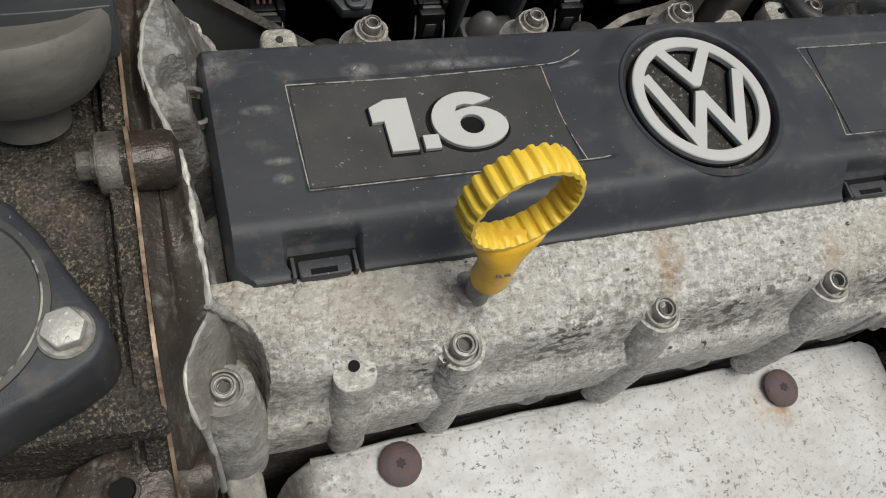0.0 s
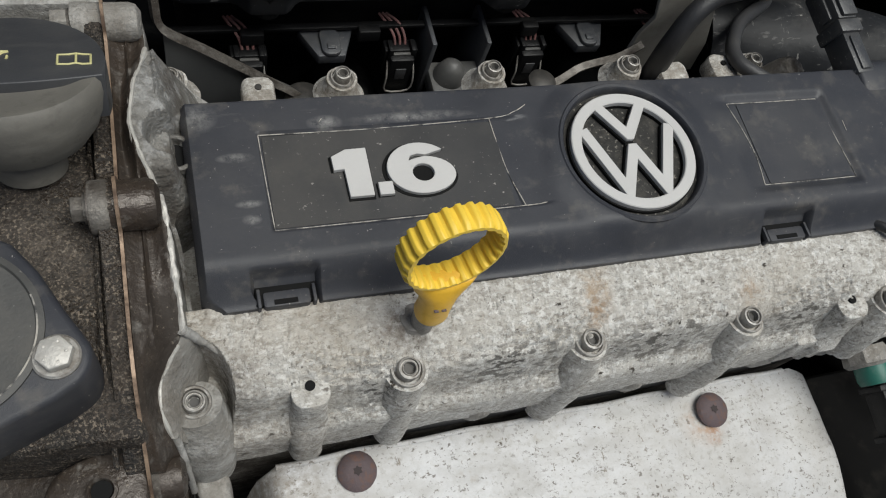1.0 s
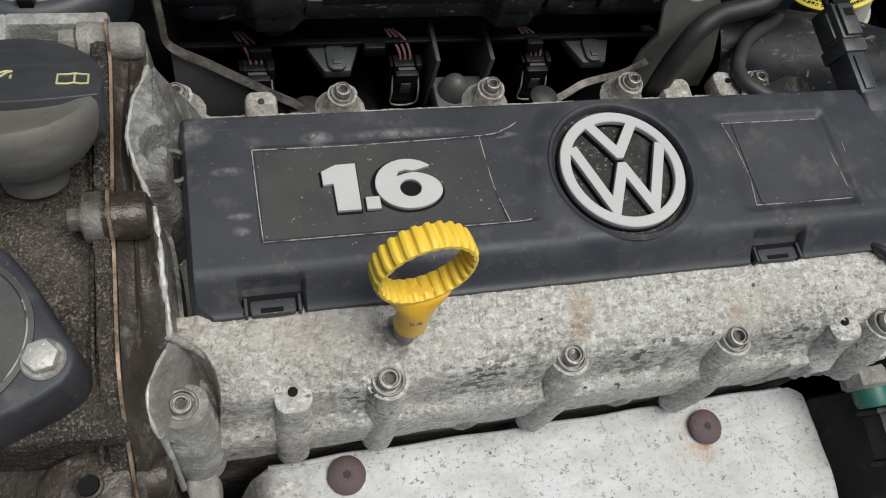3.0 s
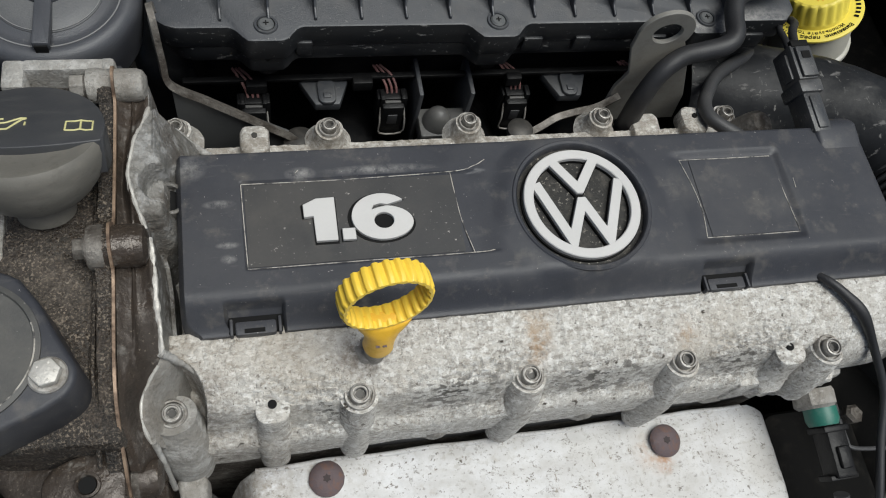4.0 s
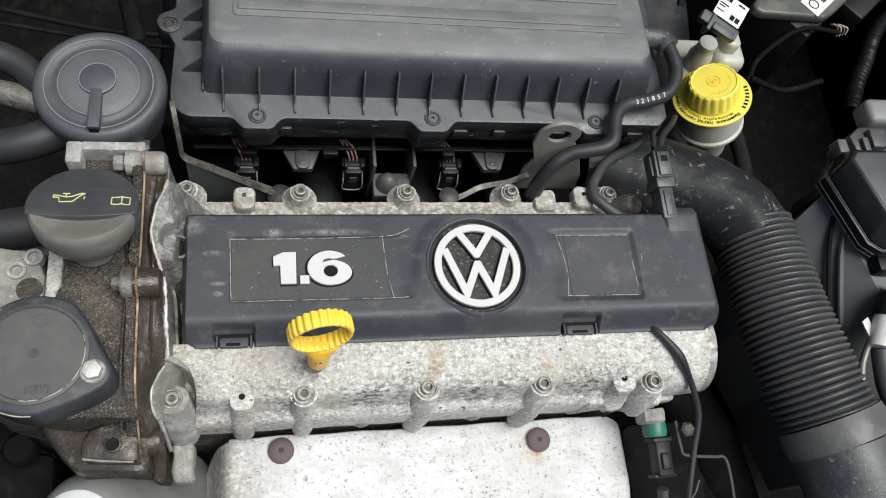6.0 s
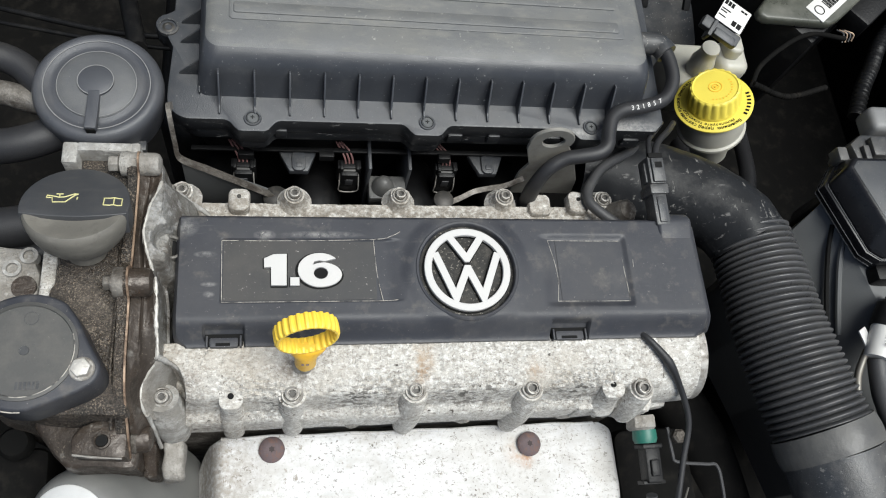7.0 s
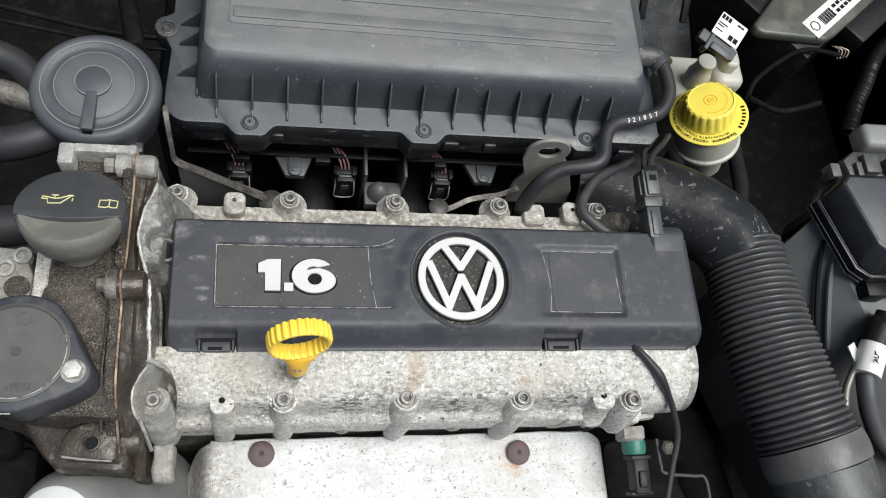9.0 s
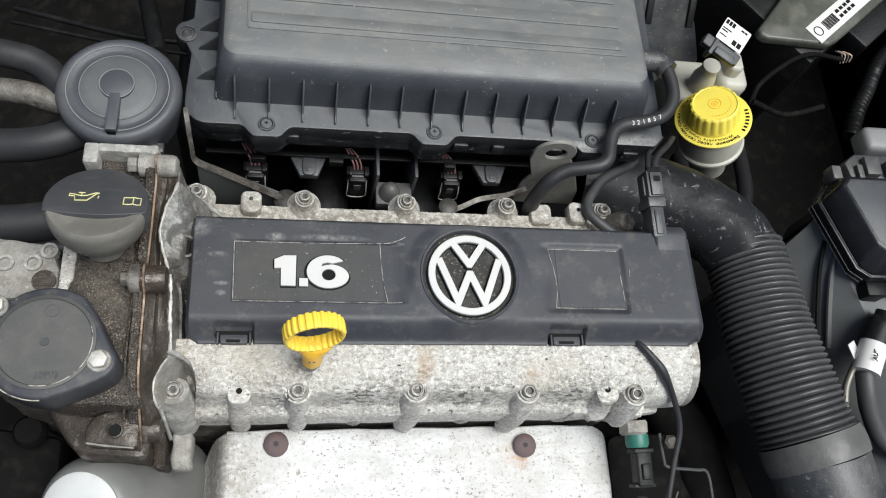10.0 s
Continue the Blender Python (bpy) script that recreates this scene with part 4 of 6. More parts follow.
rim_line = [(-0.050 + 0.288 * k / 24, -0.0130 - 0.0004 * math.sin(k * 34 / 24), 0) for k in range(25)]
part("rolled_rim", tube([(x, y, shield_top(x, y) - 0.0008) for x, y, z in rim_line], 0.0016, 10, 3), SHIELD, shield, "rolled sheet metal rim")
for x, y, z in ((-0.0137, -0.0225, -0.1015), (0.182, -0.0275, -0.1010)):
    bo = thing("shield_bolt", (x, y, z), "rusty brown torx bolt with a wide head on the heat shield", "bolt", "heat shield bolts")
    hd = part("flange", lumpy(lathe([(0.0092, 0), (0.0094, 0.0008), (0.0080, 0.0022), (0.0040, 0.0032), (0.0028, 0.0030)], (x, y, z), (0, -0.08, 1), 30), 0.0003, 400), RUST, bo)
    part("socket", slab([(x + (0.0024 if i % 2 else 0.0016) * math.cos(math.pi * i / 6), y + (0.0024 if i % 2 else 0.0016) * math.sin(math.pi * i / 6)) for i in range(12)], "z", z + 0.0025, z + 0.0033), RUSTDARK, hd, "dark star socket")

# ---- dipstick ----
dip = thing("dipstick", (0.006, 0.013, -0.03), "yellow plastic oil dipstick with a ribbed ring handle", "dipstick")
RX, RY, RZ = 0.0075, 0.0222, 0.0442
band = [(0.0168, -0.0049), (0.0184, -0.0052), (0.0189, -0.0031), (0.0189, 0.0), (0.0189, 0.0033), (0.0183, 0.0051), (0.0171, 0.0052), (0.0166, 0.0042), (0.0164, 0.0), (0.0165, -0.0030)]


def ribs(a, k):
    w = max(-1.0, min(1.0, 1.7 * math.sin(25 * a) + 0.15))
    return (-0.0003, 0.0007, 0.0007, 0.0007, 0.0006, 0.0001, -0.0002, -0.0005, -0.0006, -0.0006)[k] * w


part("ring_handle", hoop(band, (RX, RY, RZ), (0.13, -0.98, 0.13), 400, ribs), YELLOW, dip)
gb = bmesh.new()
loops = []
for z, y, hw, th in ((0.0262, 0.0190, 0.0112, 0.0040), (0.0254, 0.0188, 0.0126, 0.0047), (0.0242, 0.0186, 0.0123, 0.0050), (0.0222, 0.0181, 0.0108, 0.0054), (0.0195, 0.0175, 0.0088, 0.0056), (0.0165, 0.0169, 0.0075, 0.0058), (0.0120, 0.0163, 0.0069, 0.0060), (0.0060, 0.0159, 0.0066, 0.0061), (0.0030, 0.0158, 0.0069, 0.0064), (0.0010, 0.0158, 0.0063, 0.0060)):
    ring = []
    for i in range(32):
        dx = hw * math.cos(2 * math.pi * i / 32)
        rise = RZ - math.sqrt(0.0182 ** 2 - dx * dx) - 0.0264 if z > 0.0240 else 0.0
        ring.append(gb.verts.new((RX + 0.0004 + dx, y + th * math.sin(2 * math.pi * i / 32), z + rise)))
    loops.append(ring)
for a, b in zip(loops, loops[1:]):
    for i in range(32):
        gb.faces.new((a[i], a[(i + 1) % 32], b[(i + 1) % 32], b[i]))
gb.faces.new(loops[0])
gb.faces.new(loops[-1][::-1])
# Orange tone puts the lower handle's shading into the yellow plastic
part("grip", lumpy(gb, 0.0003, 180), ORANGE, dip, "yellow plastic grip, its shading in the colour")
for x, z, w in ((-0.0024, 0.0150, 0.0016), (0.0004, 0.0152, 0.0018)):
    part("grip_slot", box(RX + x, 0.0101, z, RX + x + w, 0.0112, z + 0.0004, 0), RUST, dip, "dirty moulded slot")
part("tube_top", lathe([(0.0048, -0.018), (0.0046, -0.004), (0.0044, -0.0008), (0.0036, 0.0), (0.0034, -0.002)], (RX - 0.0004, 0.0172, 0.0006), (-0.06, 0.02, 1), 24), ALUGREY, dip, "grey guide tube")
part("tube_seat", lumpy(lathe([(0.0120, -0.008), (0.0085, -0.003), (0.0068, 0.0010), (0.0060, 0.0030), (0.0045, 0.0035)], (0.0058, 0.0190, -0.0160), (-0.05, 0.02, 1), 24), 0.0010, 250), ALUGREY, dip, "stained cast seat")

# ---- timing cover ----
timing = thing("timing_cover", (-0.15, 0.05, -0.30), "oily brown cast timing chain cover caked with grit", "engine part")
part("case", lumpy(cut(slab([(-0.0975, -0.0145), (-0.0975, 0.150), (-0.145, 0.150), (-0.1455, 0.070), (-0.150, 0.060), (-0.185, 0.040), (-0.190, 0.0), (-0.150, -0.011), (-0.135, -0.0125)], "z", -0.28, 0.004, 0.003), 0.008), 0.0016, 130), OILY, timing)
tflange = [(0.158, -0.10), (0.158, 0.010), (0.155, 0.018), (0.150, 0.0205), (0.144, 0.018), (0.139, 0.0125), (0.120, 0.0115), (0.080, 0.0130), (0.0745, 0.0180), (0.0710, 0.0238), (0.0655, 0.0258), (0.0600, 0.0238), (0.0565, 0.0180), (0.051, 0.0135), (0.020, 0.0115), (0.0, 0.006), (-0.020, -0.012), (-0.034, -0.030), (-0.034, -0.10)]
part("case_flange", lumpy(cut(slab(tflange, "x", -0.1060, -0.0994, 0.001), 0.006), 0.0006, 170), OILY, timing)
gk = [(y, z + 0.0012) for y, z in tflange[1:-1]]
part("gasket", ribbon([(-0.0988 + 0.0006 * noise.noise(Vector((y * 60, 3, 1))), y, z) for y, z in gk], 0.0012, 0.0020, (1, 0, 0), 5), COPPER, timing, "bronze gasket edge")
part("inner_line", tube([(-0.1080, y, 0.0055 if y > -0.01 else -0.010) for y in (0.12, 0.08, 0.04, 0.01, -0.02)], 0.0010, 6, 6), OILY, timing)
part("front_step", lumpy(cut(slab([(-0.1315, -0.0330), (-0.0990, -0.0365), (-0.0985, -0.012), (-0.115, -0.012), (-0.127, -0.016), (-0.1315, -0.022)], "z", -0.060, -0.0145, 0.0025), 0.008), 0.0008, 150), OILGREY, timing, "grimy aluminium bracket foot")
part("front_edge", lumpy(tube([(-0.1300, -0.0328, -0.0157), (-0.118, -0.0347, -0.0157), (-0.1015, -0.0364, -0.0157)], 0.0006, 8, 8), 0.0004, 300), ALUGREY, timing, "scuffed bright edge")
# Solid black disc on the foot, coloured as a hole's shade
part("foot_hole", lathe([(0.0034, -0.004), (0.0034, 0.0012), (0.0001, 0.0012)], (-0.1135, -0.0255, -0.0142), (0, 0, 1), 22), FLATBLACK, timing, "dark threaded hole")
part("foot_collar", lumpy(hoop([(0.0034, -0.003), (0.0052, -0.003), (0.0050, 0.0014), (0.0040, 0.0018), (0.0034, 0.0008)], (-0.1135, -0.0255, -0.0142), (0, 0, 1), 40), 0.0003, 400), OILGREY, timing, "oily raised collar")
part("lower_case", lumpy(cut(slab([(-0.160, 0.002), (-0.096, -0.004), (-0.096, -0.040), (-0.138, -0.038), (-0.158, -0.012)], "z", -0.25, -0.034, 0.004), 0.008), 0.002, 90), OILGREY, timing, "grimy lower casing")
part("rear_frame", join(box(-0.148, 0.150, -0.05, -0.138, 0.166, 0.013, 0.002), box(-0.139, 0.159, -0.05, -0.104, 0.1655, 0.0135, 0.0015), box(-0.106, 0.150, -0.05, -0.099, 0.166, 0.0135, 0.002)), ALUPALE, timing, "pale aluminium frame")
part("frame_web", box(-0.138, 0.148, -0.05, -0.106, 0.159, 0.000, 0.001), OILY, timing)
part("side_bar", join(box(-0.1560, 0.060, -0.04, -0.1465, 0.098, -0.002, 0.002), slab([(-0.176, 0.059), (-0.1465, 0.059), (-0.1465, 0.066)], "z", -0.02, -0.001, 0.0008)), ALU, timing, "pale aluminium bar")

mount = thing("engine_mount", (-0.19, 0.08, -0.10), "grey cast aluminium engine mount with threaded holes", "engine mount")
part("plate", lumpy(cut(slab([(-0.24, 0.058), (-0.158, 0.060), (-0.158, 0.080), (-0.164, 0.098), (-0.200, 0.103), (-0.24, 0.100)], "z", -0.05, -0.009, 0.003), 0.008), 0.001, 120), ALUGREY, mount)
for x, y in ((-0.1745, 0.0842), (-0.1915, 0.0837), (-0.1655, 0.0930)):
    part("boss", lathe([(0.0058, -0.004), (0.0056, 0.002), (0.0036, 0.0022), (0.0034, -0.001)], (x, y, -0.009), (0, 0, 1), 22), ALUPALE, mount)
part("cut_out", lathe([(0.0075, -0.002), (0.0075, 0.0012), (0.0001, 0.0012)], (-0.1665, 0.072, -0.0095), (0, 0, 1), 24), OILGREY, mount, "dark hollow")

# ---- round cover ----
plug = thing("round_cover", (-0.148, 0.02, 0.004), "black plastic round cover bolted on the timing case", "engine part")
outline = circle(-0.1495, 0.0190, 0.0345, n=30, a0=55, a1=278) + [(-0.132, -0.0105), (-0.119, -0.0052)] + circle(-0.1195, 0.0075, 0.0112, n=8, a0=-70, a1=20) + [(-0.1150, 0.022), (-0.1225, 0.037)]
part("body", slab(outline, "z", 0.002, 0.0315, 0.0022, 3), COVER, plug)
disc = part("disc", lathe([(0.0288, -0.001), (0.0288, 0.0008), (0.0268, 0.0014), (0.0262, 0.0004), (0.0001, 0.0004)], (-0.1495, 0.0190, 0.0318), (0, 0, 1), 64), DISC, plug, "dusty matt disc")
part("worn_line", tube([(p[0], p[1], 0.0331) for p in circle(-0.1495, 0.0190, 0.0268, n=26, a0=-100, a1=20)], 0.0003, 6, 2), LINE, disc, "scratched pale edge line")
part("worn_line", tube([(p[0], p[1], 0.0300) for p in circle(-0.1495, 0.0190, 0.0347, n=26, a0=225, a1=272)], 0.0004, 6, 2), LINE, plug, "scratched pale edge line")
part("mark", hoop([(0.0036, 0), (0.0040, 0), (0.0040, 0.0002), (0.0036, 0.0002)], (-0.1475, 0.038, 0.0322), (0, 0, 1), 32), BOX, disc)
for k in range(6):
    part("mark", box(-0.152 + k * 0.0022, -0.0035, 0.0322, -0.1505 + k * 0.0022, 0.0010, 0.0325, 0), BOX, disc, "embossed plain bar")
part("mark", lathe([(0.0028, 0), (0.0026, 0.0004), (0.0012, 0.0004)], (-0.1495, 0.0190, 0.0322), (0, 0, 1), 24), BOX, disc)
hexb = thing("hex_bolt", (-0.1180, 0.0075, 0.0315), "pale grey hexagon bolt with washer in the black cover", "bolt")
part("washer", lathe([(0.0070, 0.0), (0.0070, 0.001), (0.0064, 0.0016), (0.004, 0.0016)], (-0.1180, 0.0075, 0.0315), (0, 0, 1), 36), STEEL, hexb)
part("head", join(lumpy(slab(circle(-0.1180, 0.0075, 0.0056, n=6, a0=12, a1=372), "z", 0.0330, 0.0368, 0.0007), 0.0001, 500), *[lathe([(0.0006, -0.0004), (0.0005, 0.0002), (0.0001, 0.0003)], (-0.1180 + 0.0034 * math.cos(k * 1.257), 0.0075 + 0.0034 * math.sin(k * 1.257), 0.0368), (0, 0, 1), 8) for k in range(5)]), BOLTPALE, hexb, "scuffed pale hexagon head")

copy_thing(hexb, pose(-0.1790, 0.0405, 0.0315, 0, 0, 20))

# ---- oil cap ----
cap = thing("oil_filler_cap", (-0.1275, 0.101, 0.004), "black plastic oil filler cap with yellow pictograms", "oil cap")
OX, OY = -0.1275, 0.1030
TILT = Matrix.Translation((OX, OY - 0.004, 0.030)) @ pose(0, 0, 0, -20, 0, 0) @ Matrix.Translation((-OX, -OY, -0.034))
part("body", turned(lathe([(0.0120, 0.004), (0.0130, 0.0185), (0.0225, 0.0205), (0.0262, 0.0260), (0.0290, 0.0330), (0.0302, 0.0400), (0.0300, 0.0440), (0.0285, 0.0462), (0.0250, 0.0458), (0.0200, 0.0440), (0.010, 0.043)], (OX, OY, 0.004), (0, 0, 1), 56), TILT), CAPDUST, cap, "dusty lower body")
grip_line = [(OX - 0.0298 + 0.0596 * i / 12, OY - 0.0080 - 0.0028 * math.sin(math.pi * i / 12)) for i in range(13)]
part("grip", turned(slab(grip_line + circle(OX, OY, 0.0308, n=26, a0=-14, a1=194), "z", 0.034, 0.0508, 0.0012, 3), TILT), GRIPBLACK, cap, "smooth black grip")
can = [[(-0.0200, 0.0045), (-0.0160, 0.0045), (-0.0150, 0.0005), (-0.0060, 0.0008), (0.0, 0.0070), (0.0022, 0.0078)], [(-0.0200, 0.0045), (-0.0198, 0.0065), (-0.0160, 0.0060), (-0.0110, 0.0048), (-0.0070, 0.0052), (-0.0005, 0.0080), (0.0022, 0.0078)], [(-0.0135, 0.0078), (-0.0085, 0.0078)], [(-0.0110, 0.0050), (-0.0110, 0.0076)], [(0.0018, 0.0030), (0.0020, 0.0050)]]
ZI = 0.0509
part("pictogram", turned(join(*[tube([(OX - 0.0010 + x * 0.78, OY + 0.0005 + y * 0.95, ZI) for x, y in L], 0.00042, 6, 0) for L in can]), TILT), ICON, cap, "yellow oil can pictogram")
bk = [[(0, 0), (0.0038, -0.0003), (0.0062, 0.0004), (0.0086, -0.0006), (0.0112, -0.0004), (0.0112, 0.0062), (0.0086, 0.0066), (0.0062, 0.0074), (0.0038, 0.0068), (0, 0.0068), (0, 0)], [(0.0062, 0.0004), (0.0062, 0.0074)]]
part("pictogram", turned(join(*[tube([(OX + 0.0158 + x * 0.92, OY - 0.0010 + y * 0.85, ZI) for x, y in L], 0.00042, 6, 0) for L in bk]), TILT), ICON, cap, "yellow book pictogram")

# ---- oil filter ----
filt = thing("oil_filter", (-0.120, -0.085, -0.25), "grey painted oil filter canister with a sky-pale top", "oil filter")
FX, FY, FZ, FW = -0.1390, -0.0725, -0.064, (-0.40, -0.30, 1)
part("canister", lathe([(0.0372, -0.12), (0.0378, -0.022), (0.0370, -0.014), (0.0352, -0.008), (0.0322, -0.0025), (0.0300, -0.0005), (0.0290, 0.0)], (FX, FY, FZ), FW, 64), FILTER, filt)
part("top_plate", lathe([(0.0288, -0.002), (0.0288, 0.0006), (0.0276, 0.0016), (0.0140, 0.0024), (0.0001, 0.0026)], (FX, FY, FZ), FW, 56), FILTERSHEEN, filt, "top with the sky's pale sheen in its colour")
FM = Matrix.Translation((FX, FY, FZ)) @ Vector(FW).to_track_quat("Z", "Y").to_matrix().to_4x4()
for k in range(3):
    part("printed_mark", turned(box(0.0, -0.0010, -0.0006, 0.0050 - 0.0008 * k, 0.0010, 0.0004, 0), FM @ pose(0, 0, 0, 0, 0, 40 - 7 * k) @ Matrix.Translation((0.0334, 0, -0.0052)) @ pose(0, 0, 0, 0, 60, 0)), FLATBLACK, filt, "dark printed bar")

# ---- airbox ----
airbox = thing("air_filter_box", (0.11, 0.3, -0.07), "dusty black ribbed plastic air filter housing", "air filter box")
AT = Matrix.Translation((0.1, 0.2014, 0.0006)) @ pose(0, 0, 0, 0, 0, 0.3) @ Matrix.Translation((-0.1, -0.2, 0))


def apart(name, bm, mat, parent, label=""):
    return part(name, turned(bm, AT), mat, parent, label)


def bumped(x0, x1, y, lobes, depth, half):
    """A front line at y with rounded lobes standing out."""
    out = []
    n = 120
    for i in range(n + 1):
        x = x0 + (x1 - x0) * i / n
        d = max([step01(abs(x - c), half, half * 0.45) for c in lobes] + [0])
        out.append((x, y - depth * d))
    return out


LOBES = (-0.0275, 0.1, 0.2305)
front = bumped(-0.070, 0.286, 0.1945, LOBES, 0.009, 0.019)
rim = front + [(0.294, 0.203), (0.300, 0.36), (0.294, 0.43), (-0.070, 0.43), (-0.084, 0.36), (-0.085, 0.288)] + circle(-0.088, 0.275, 0.010, n=8, a0=100, a1=260) + [(-0.085, 0.255), (-0.087, 0.220)] + circle(-0.070, 0.2115, 0.017, n=9, a0=180, a1=262)
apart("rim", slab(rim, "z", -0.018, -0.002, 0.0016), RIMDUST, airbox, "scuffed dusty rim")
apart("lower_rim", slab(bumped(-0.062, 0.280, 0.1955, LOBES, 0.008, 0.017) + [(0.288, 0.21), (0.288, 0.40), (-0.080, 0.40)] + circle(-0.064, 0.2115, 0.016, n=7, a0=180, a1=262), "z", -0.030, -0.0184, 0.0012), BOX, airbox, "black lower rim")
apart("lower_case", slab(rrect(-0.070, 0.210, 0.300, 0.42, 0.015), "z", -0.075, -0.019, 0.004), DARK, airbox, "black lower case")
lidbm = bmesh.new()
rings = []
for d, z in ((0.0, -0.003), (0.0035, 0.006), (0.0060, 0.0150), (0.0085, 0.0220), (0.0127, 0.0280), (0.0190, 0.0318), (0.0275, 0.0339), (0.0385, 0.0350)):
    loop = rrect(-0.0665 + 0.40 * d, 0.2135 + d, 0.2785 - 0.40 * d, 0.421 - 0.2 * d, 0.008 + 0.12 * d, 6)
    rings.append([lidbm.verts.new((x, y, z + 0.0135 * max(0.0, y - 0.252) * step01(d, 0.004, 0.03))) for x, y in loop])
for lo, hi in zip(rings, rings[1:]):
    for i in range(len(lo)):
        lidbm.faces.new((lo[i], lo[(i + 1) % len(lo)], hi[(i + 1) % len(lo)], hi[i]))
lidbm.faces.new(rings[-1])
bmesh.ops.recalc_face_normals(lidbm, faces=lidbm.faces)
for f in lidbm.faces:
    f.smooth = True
# Steep rim faces take the darker copy: shade painted by face direction
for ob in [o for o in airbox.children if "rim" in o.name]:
    ob.data.materials.append(SHADEDSIDE)
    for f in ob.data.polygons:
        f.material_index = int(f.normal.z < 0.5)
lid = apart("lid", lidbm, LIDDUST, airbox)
# Faces above the crest take the lighter copy, lit and dusty by colour
lid.data.materials.append(LITTOP)
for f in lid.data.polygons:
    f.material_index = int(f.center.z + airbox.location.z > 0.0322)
for i in range(13):
    x = -0.0505 + 0.0247 * i
    if x < 0.262:
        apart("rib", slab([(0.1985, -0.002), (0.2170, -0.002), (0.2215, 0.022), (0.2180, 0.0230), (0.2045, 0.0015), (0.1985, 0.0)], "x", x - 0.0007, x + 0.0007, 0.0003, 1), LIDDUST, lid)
# long steps pressed into the lid
def sloped(bm):
    for v in bm.verts:
        v.co.z += 0.0135 * (v.co.y - 0.252)
    return bm


apart("lid_panel", sloped(slab(rrect(-0.0430, 0.2535, 0.2540, 0.412, 0.003), "z", 0.031, 0.0358, 0.0005, 2)), LITTOP, lid, "dusty grey raised panel")
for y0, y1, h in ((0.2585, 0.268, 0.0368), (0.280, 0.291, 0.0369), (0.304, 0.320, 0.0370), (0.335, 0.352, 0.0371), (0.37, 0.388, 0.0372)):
    apart("lid_step", sloped(slab(rrect(-0.040, y0, 0.250, y1, 0.002), "z", 0.034, h, 0.0007)), LITTOP, lid, "dusty raised step")
for x, y in ((-0.0275, 0.1960), (0.1, 0.1965), (0.2305, 0.1965)):
    s = thing("box_screw", (x, y, -0.002), "black oxidised torx screw in the airbox rim", "screw", "airbox screws")
    apart("collar", lathe([(0.0066, 0.0), (0.0060, 0.0016), (0.0048, 0.0016), (0.0046, 0.0005)], (x, y, -0.0025), (0, 0, 1), 28), RIMDUST, s)
    hd = apart("head", lathe([(0.0042, 0.0), (0.0042, 0.0010), (0.0033, 0.0018), (0.0012, 0.0018)], (x, y, -0.002), (0, 0, 1), 28), GREYPANEL, s)
    apart("socket", join(box(x - 0.0015, y - 0.0003, -0.0006, x + 0.0015, y + 0.0003, 0.0001, 0), box(x - 0.0003, y - 0.0015, -0.00055, x + 0.0003, y + 0.0015, 0.00015, 0)), FLATBLACK, hd, "dark cross slot")
    apart("post", lathe([(0.0070, -0.034), (0.0085, -0.016)], (x, y - 0.0005, 0), (0, 0, 1), 24), DARK, airbox)
lug = thing("box_screw", (-0.088, 0.275, -0.002), "black oxidised torx screw in the airbox lug", "screw", "airbox screws")
part("collar", hoop([(0.0060, 0), (0.0076, 0), (0.0076, 0.003), (0.0060, 0.003)], (-0.0890, 0.2725, -0.003), (0, 0, 1), 28), BOX, lug)
part("head", lathe([(0.0048, 0.0), (0.0048, 0.0015), (0.003, 0.0022), (0.0015, 0.001)], (-0.0890, 0.2725, -0.003), (0, 0, 1), 24), STEELDARK, lug)
for y in (0.2315, 0.2585, 0.2760, 0.3050):
    apart("side_rib", slab([(-0.0800, -0.003), (-0.0630, -0.003), (-0.0600, 0.018), (-0.0625, 0.018), (-0.0790, -0.0005)], "y", y, y + 0.0014, 0.0003, 1), BOX, airbox)
apart("side_ledge", slab([(-0.0655, 0.2160), (-0.0640, 0.2140), (-0.0640, 0.2330), (-0.0655, 0.2330)], "z", -0.004, 0.0015, 0.0004), BOX, airbox)
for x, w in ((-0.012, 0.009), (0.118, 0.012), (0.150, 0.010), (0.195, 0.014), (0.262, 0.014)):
    apart("notch", box(x, 0.1925, -0.024, x + w, 0.197, -0.013, 0.0012), SHADEDSIDE, airbox)
apart("rail", join(box(-0.075, 0.199, -0.056, 0.300, 0.203, -0.0535, 0.0006), box(-0.04, 0.1935, -0.0595, -0.028, 0.199, -0.0515, 0.001), box(0.022, 0.1935, -0.0595, 0.034, 0.199, -0.0515, 0.001), box(0.118, 0.1935, -0.0595, 0.128, 0.199, -0.0515, 0.001)), DARK, airbox, "black wiring rail")
for cx in (0.0055, 0.1590):
    tb = apart("hanger", slab([(cx - 0.0150, 0.202), (cx + 0.0150, 0.202), (cx + 0.0080, 0.184), (cx - 0.0065, 0.184)], "z", -0.0645, -0.0580, 0.0008), RIMDUST, airbox)
    apart("tongue", join(slab(rrect(cx - 0.0045, 0.1835, cx + 0.0060, 0.2005, 0.004), "z", -0.0585, -0.0555, 0.0008), box(cx - 0.0015, 0.1865, -0.0560, cx + 0.0030, 0.1905, -0.0545, 0.0005)), RIMDUST, tb)

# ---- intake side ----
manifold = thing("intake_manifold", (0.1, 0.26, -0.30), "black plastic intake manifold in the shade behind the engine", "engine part")
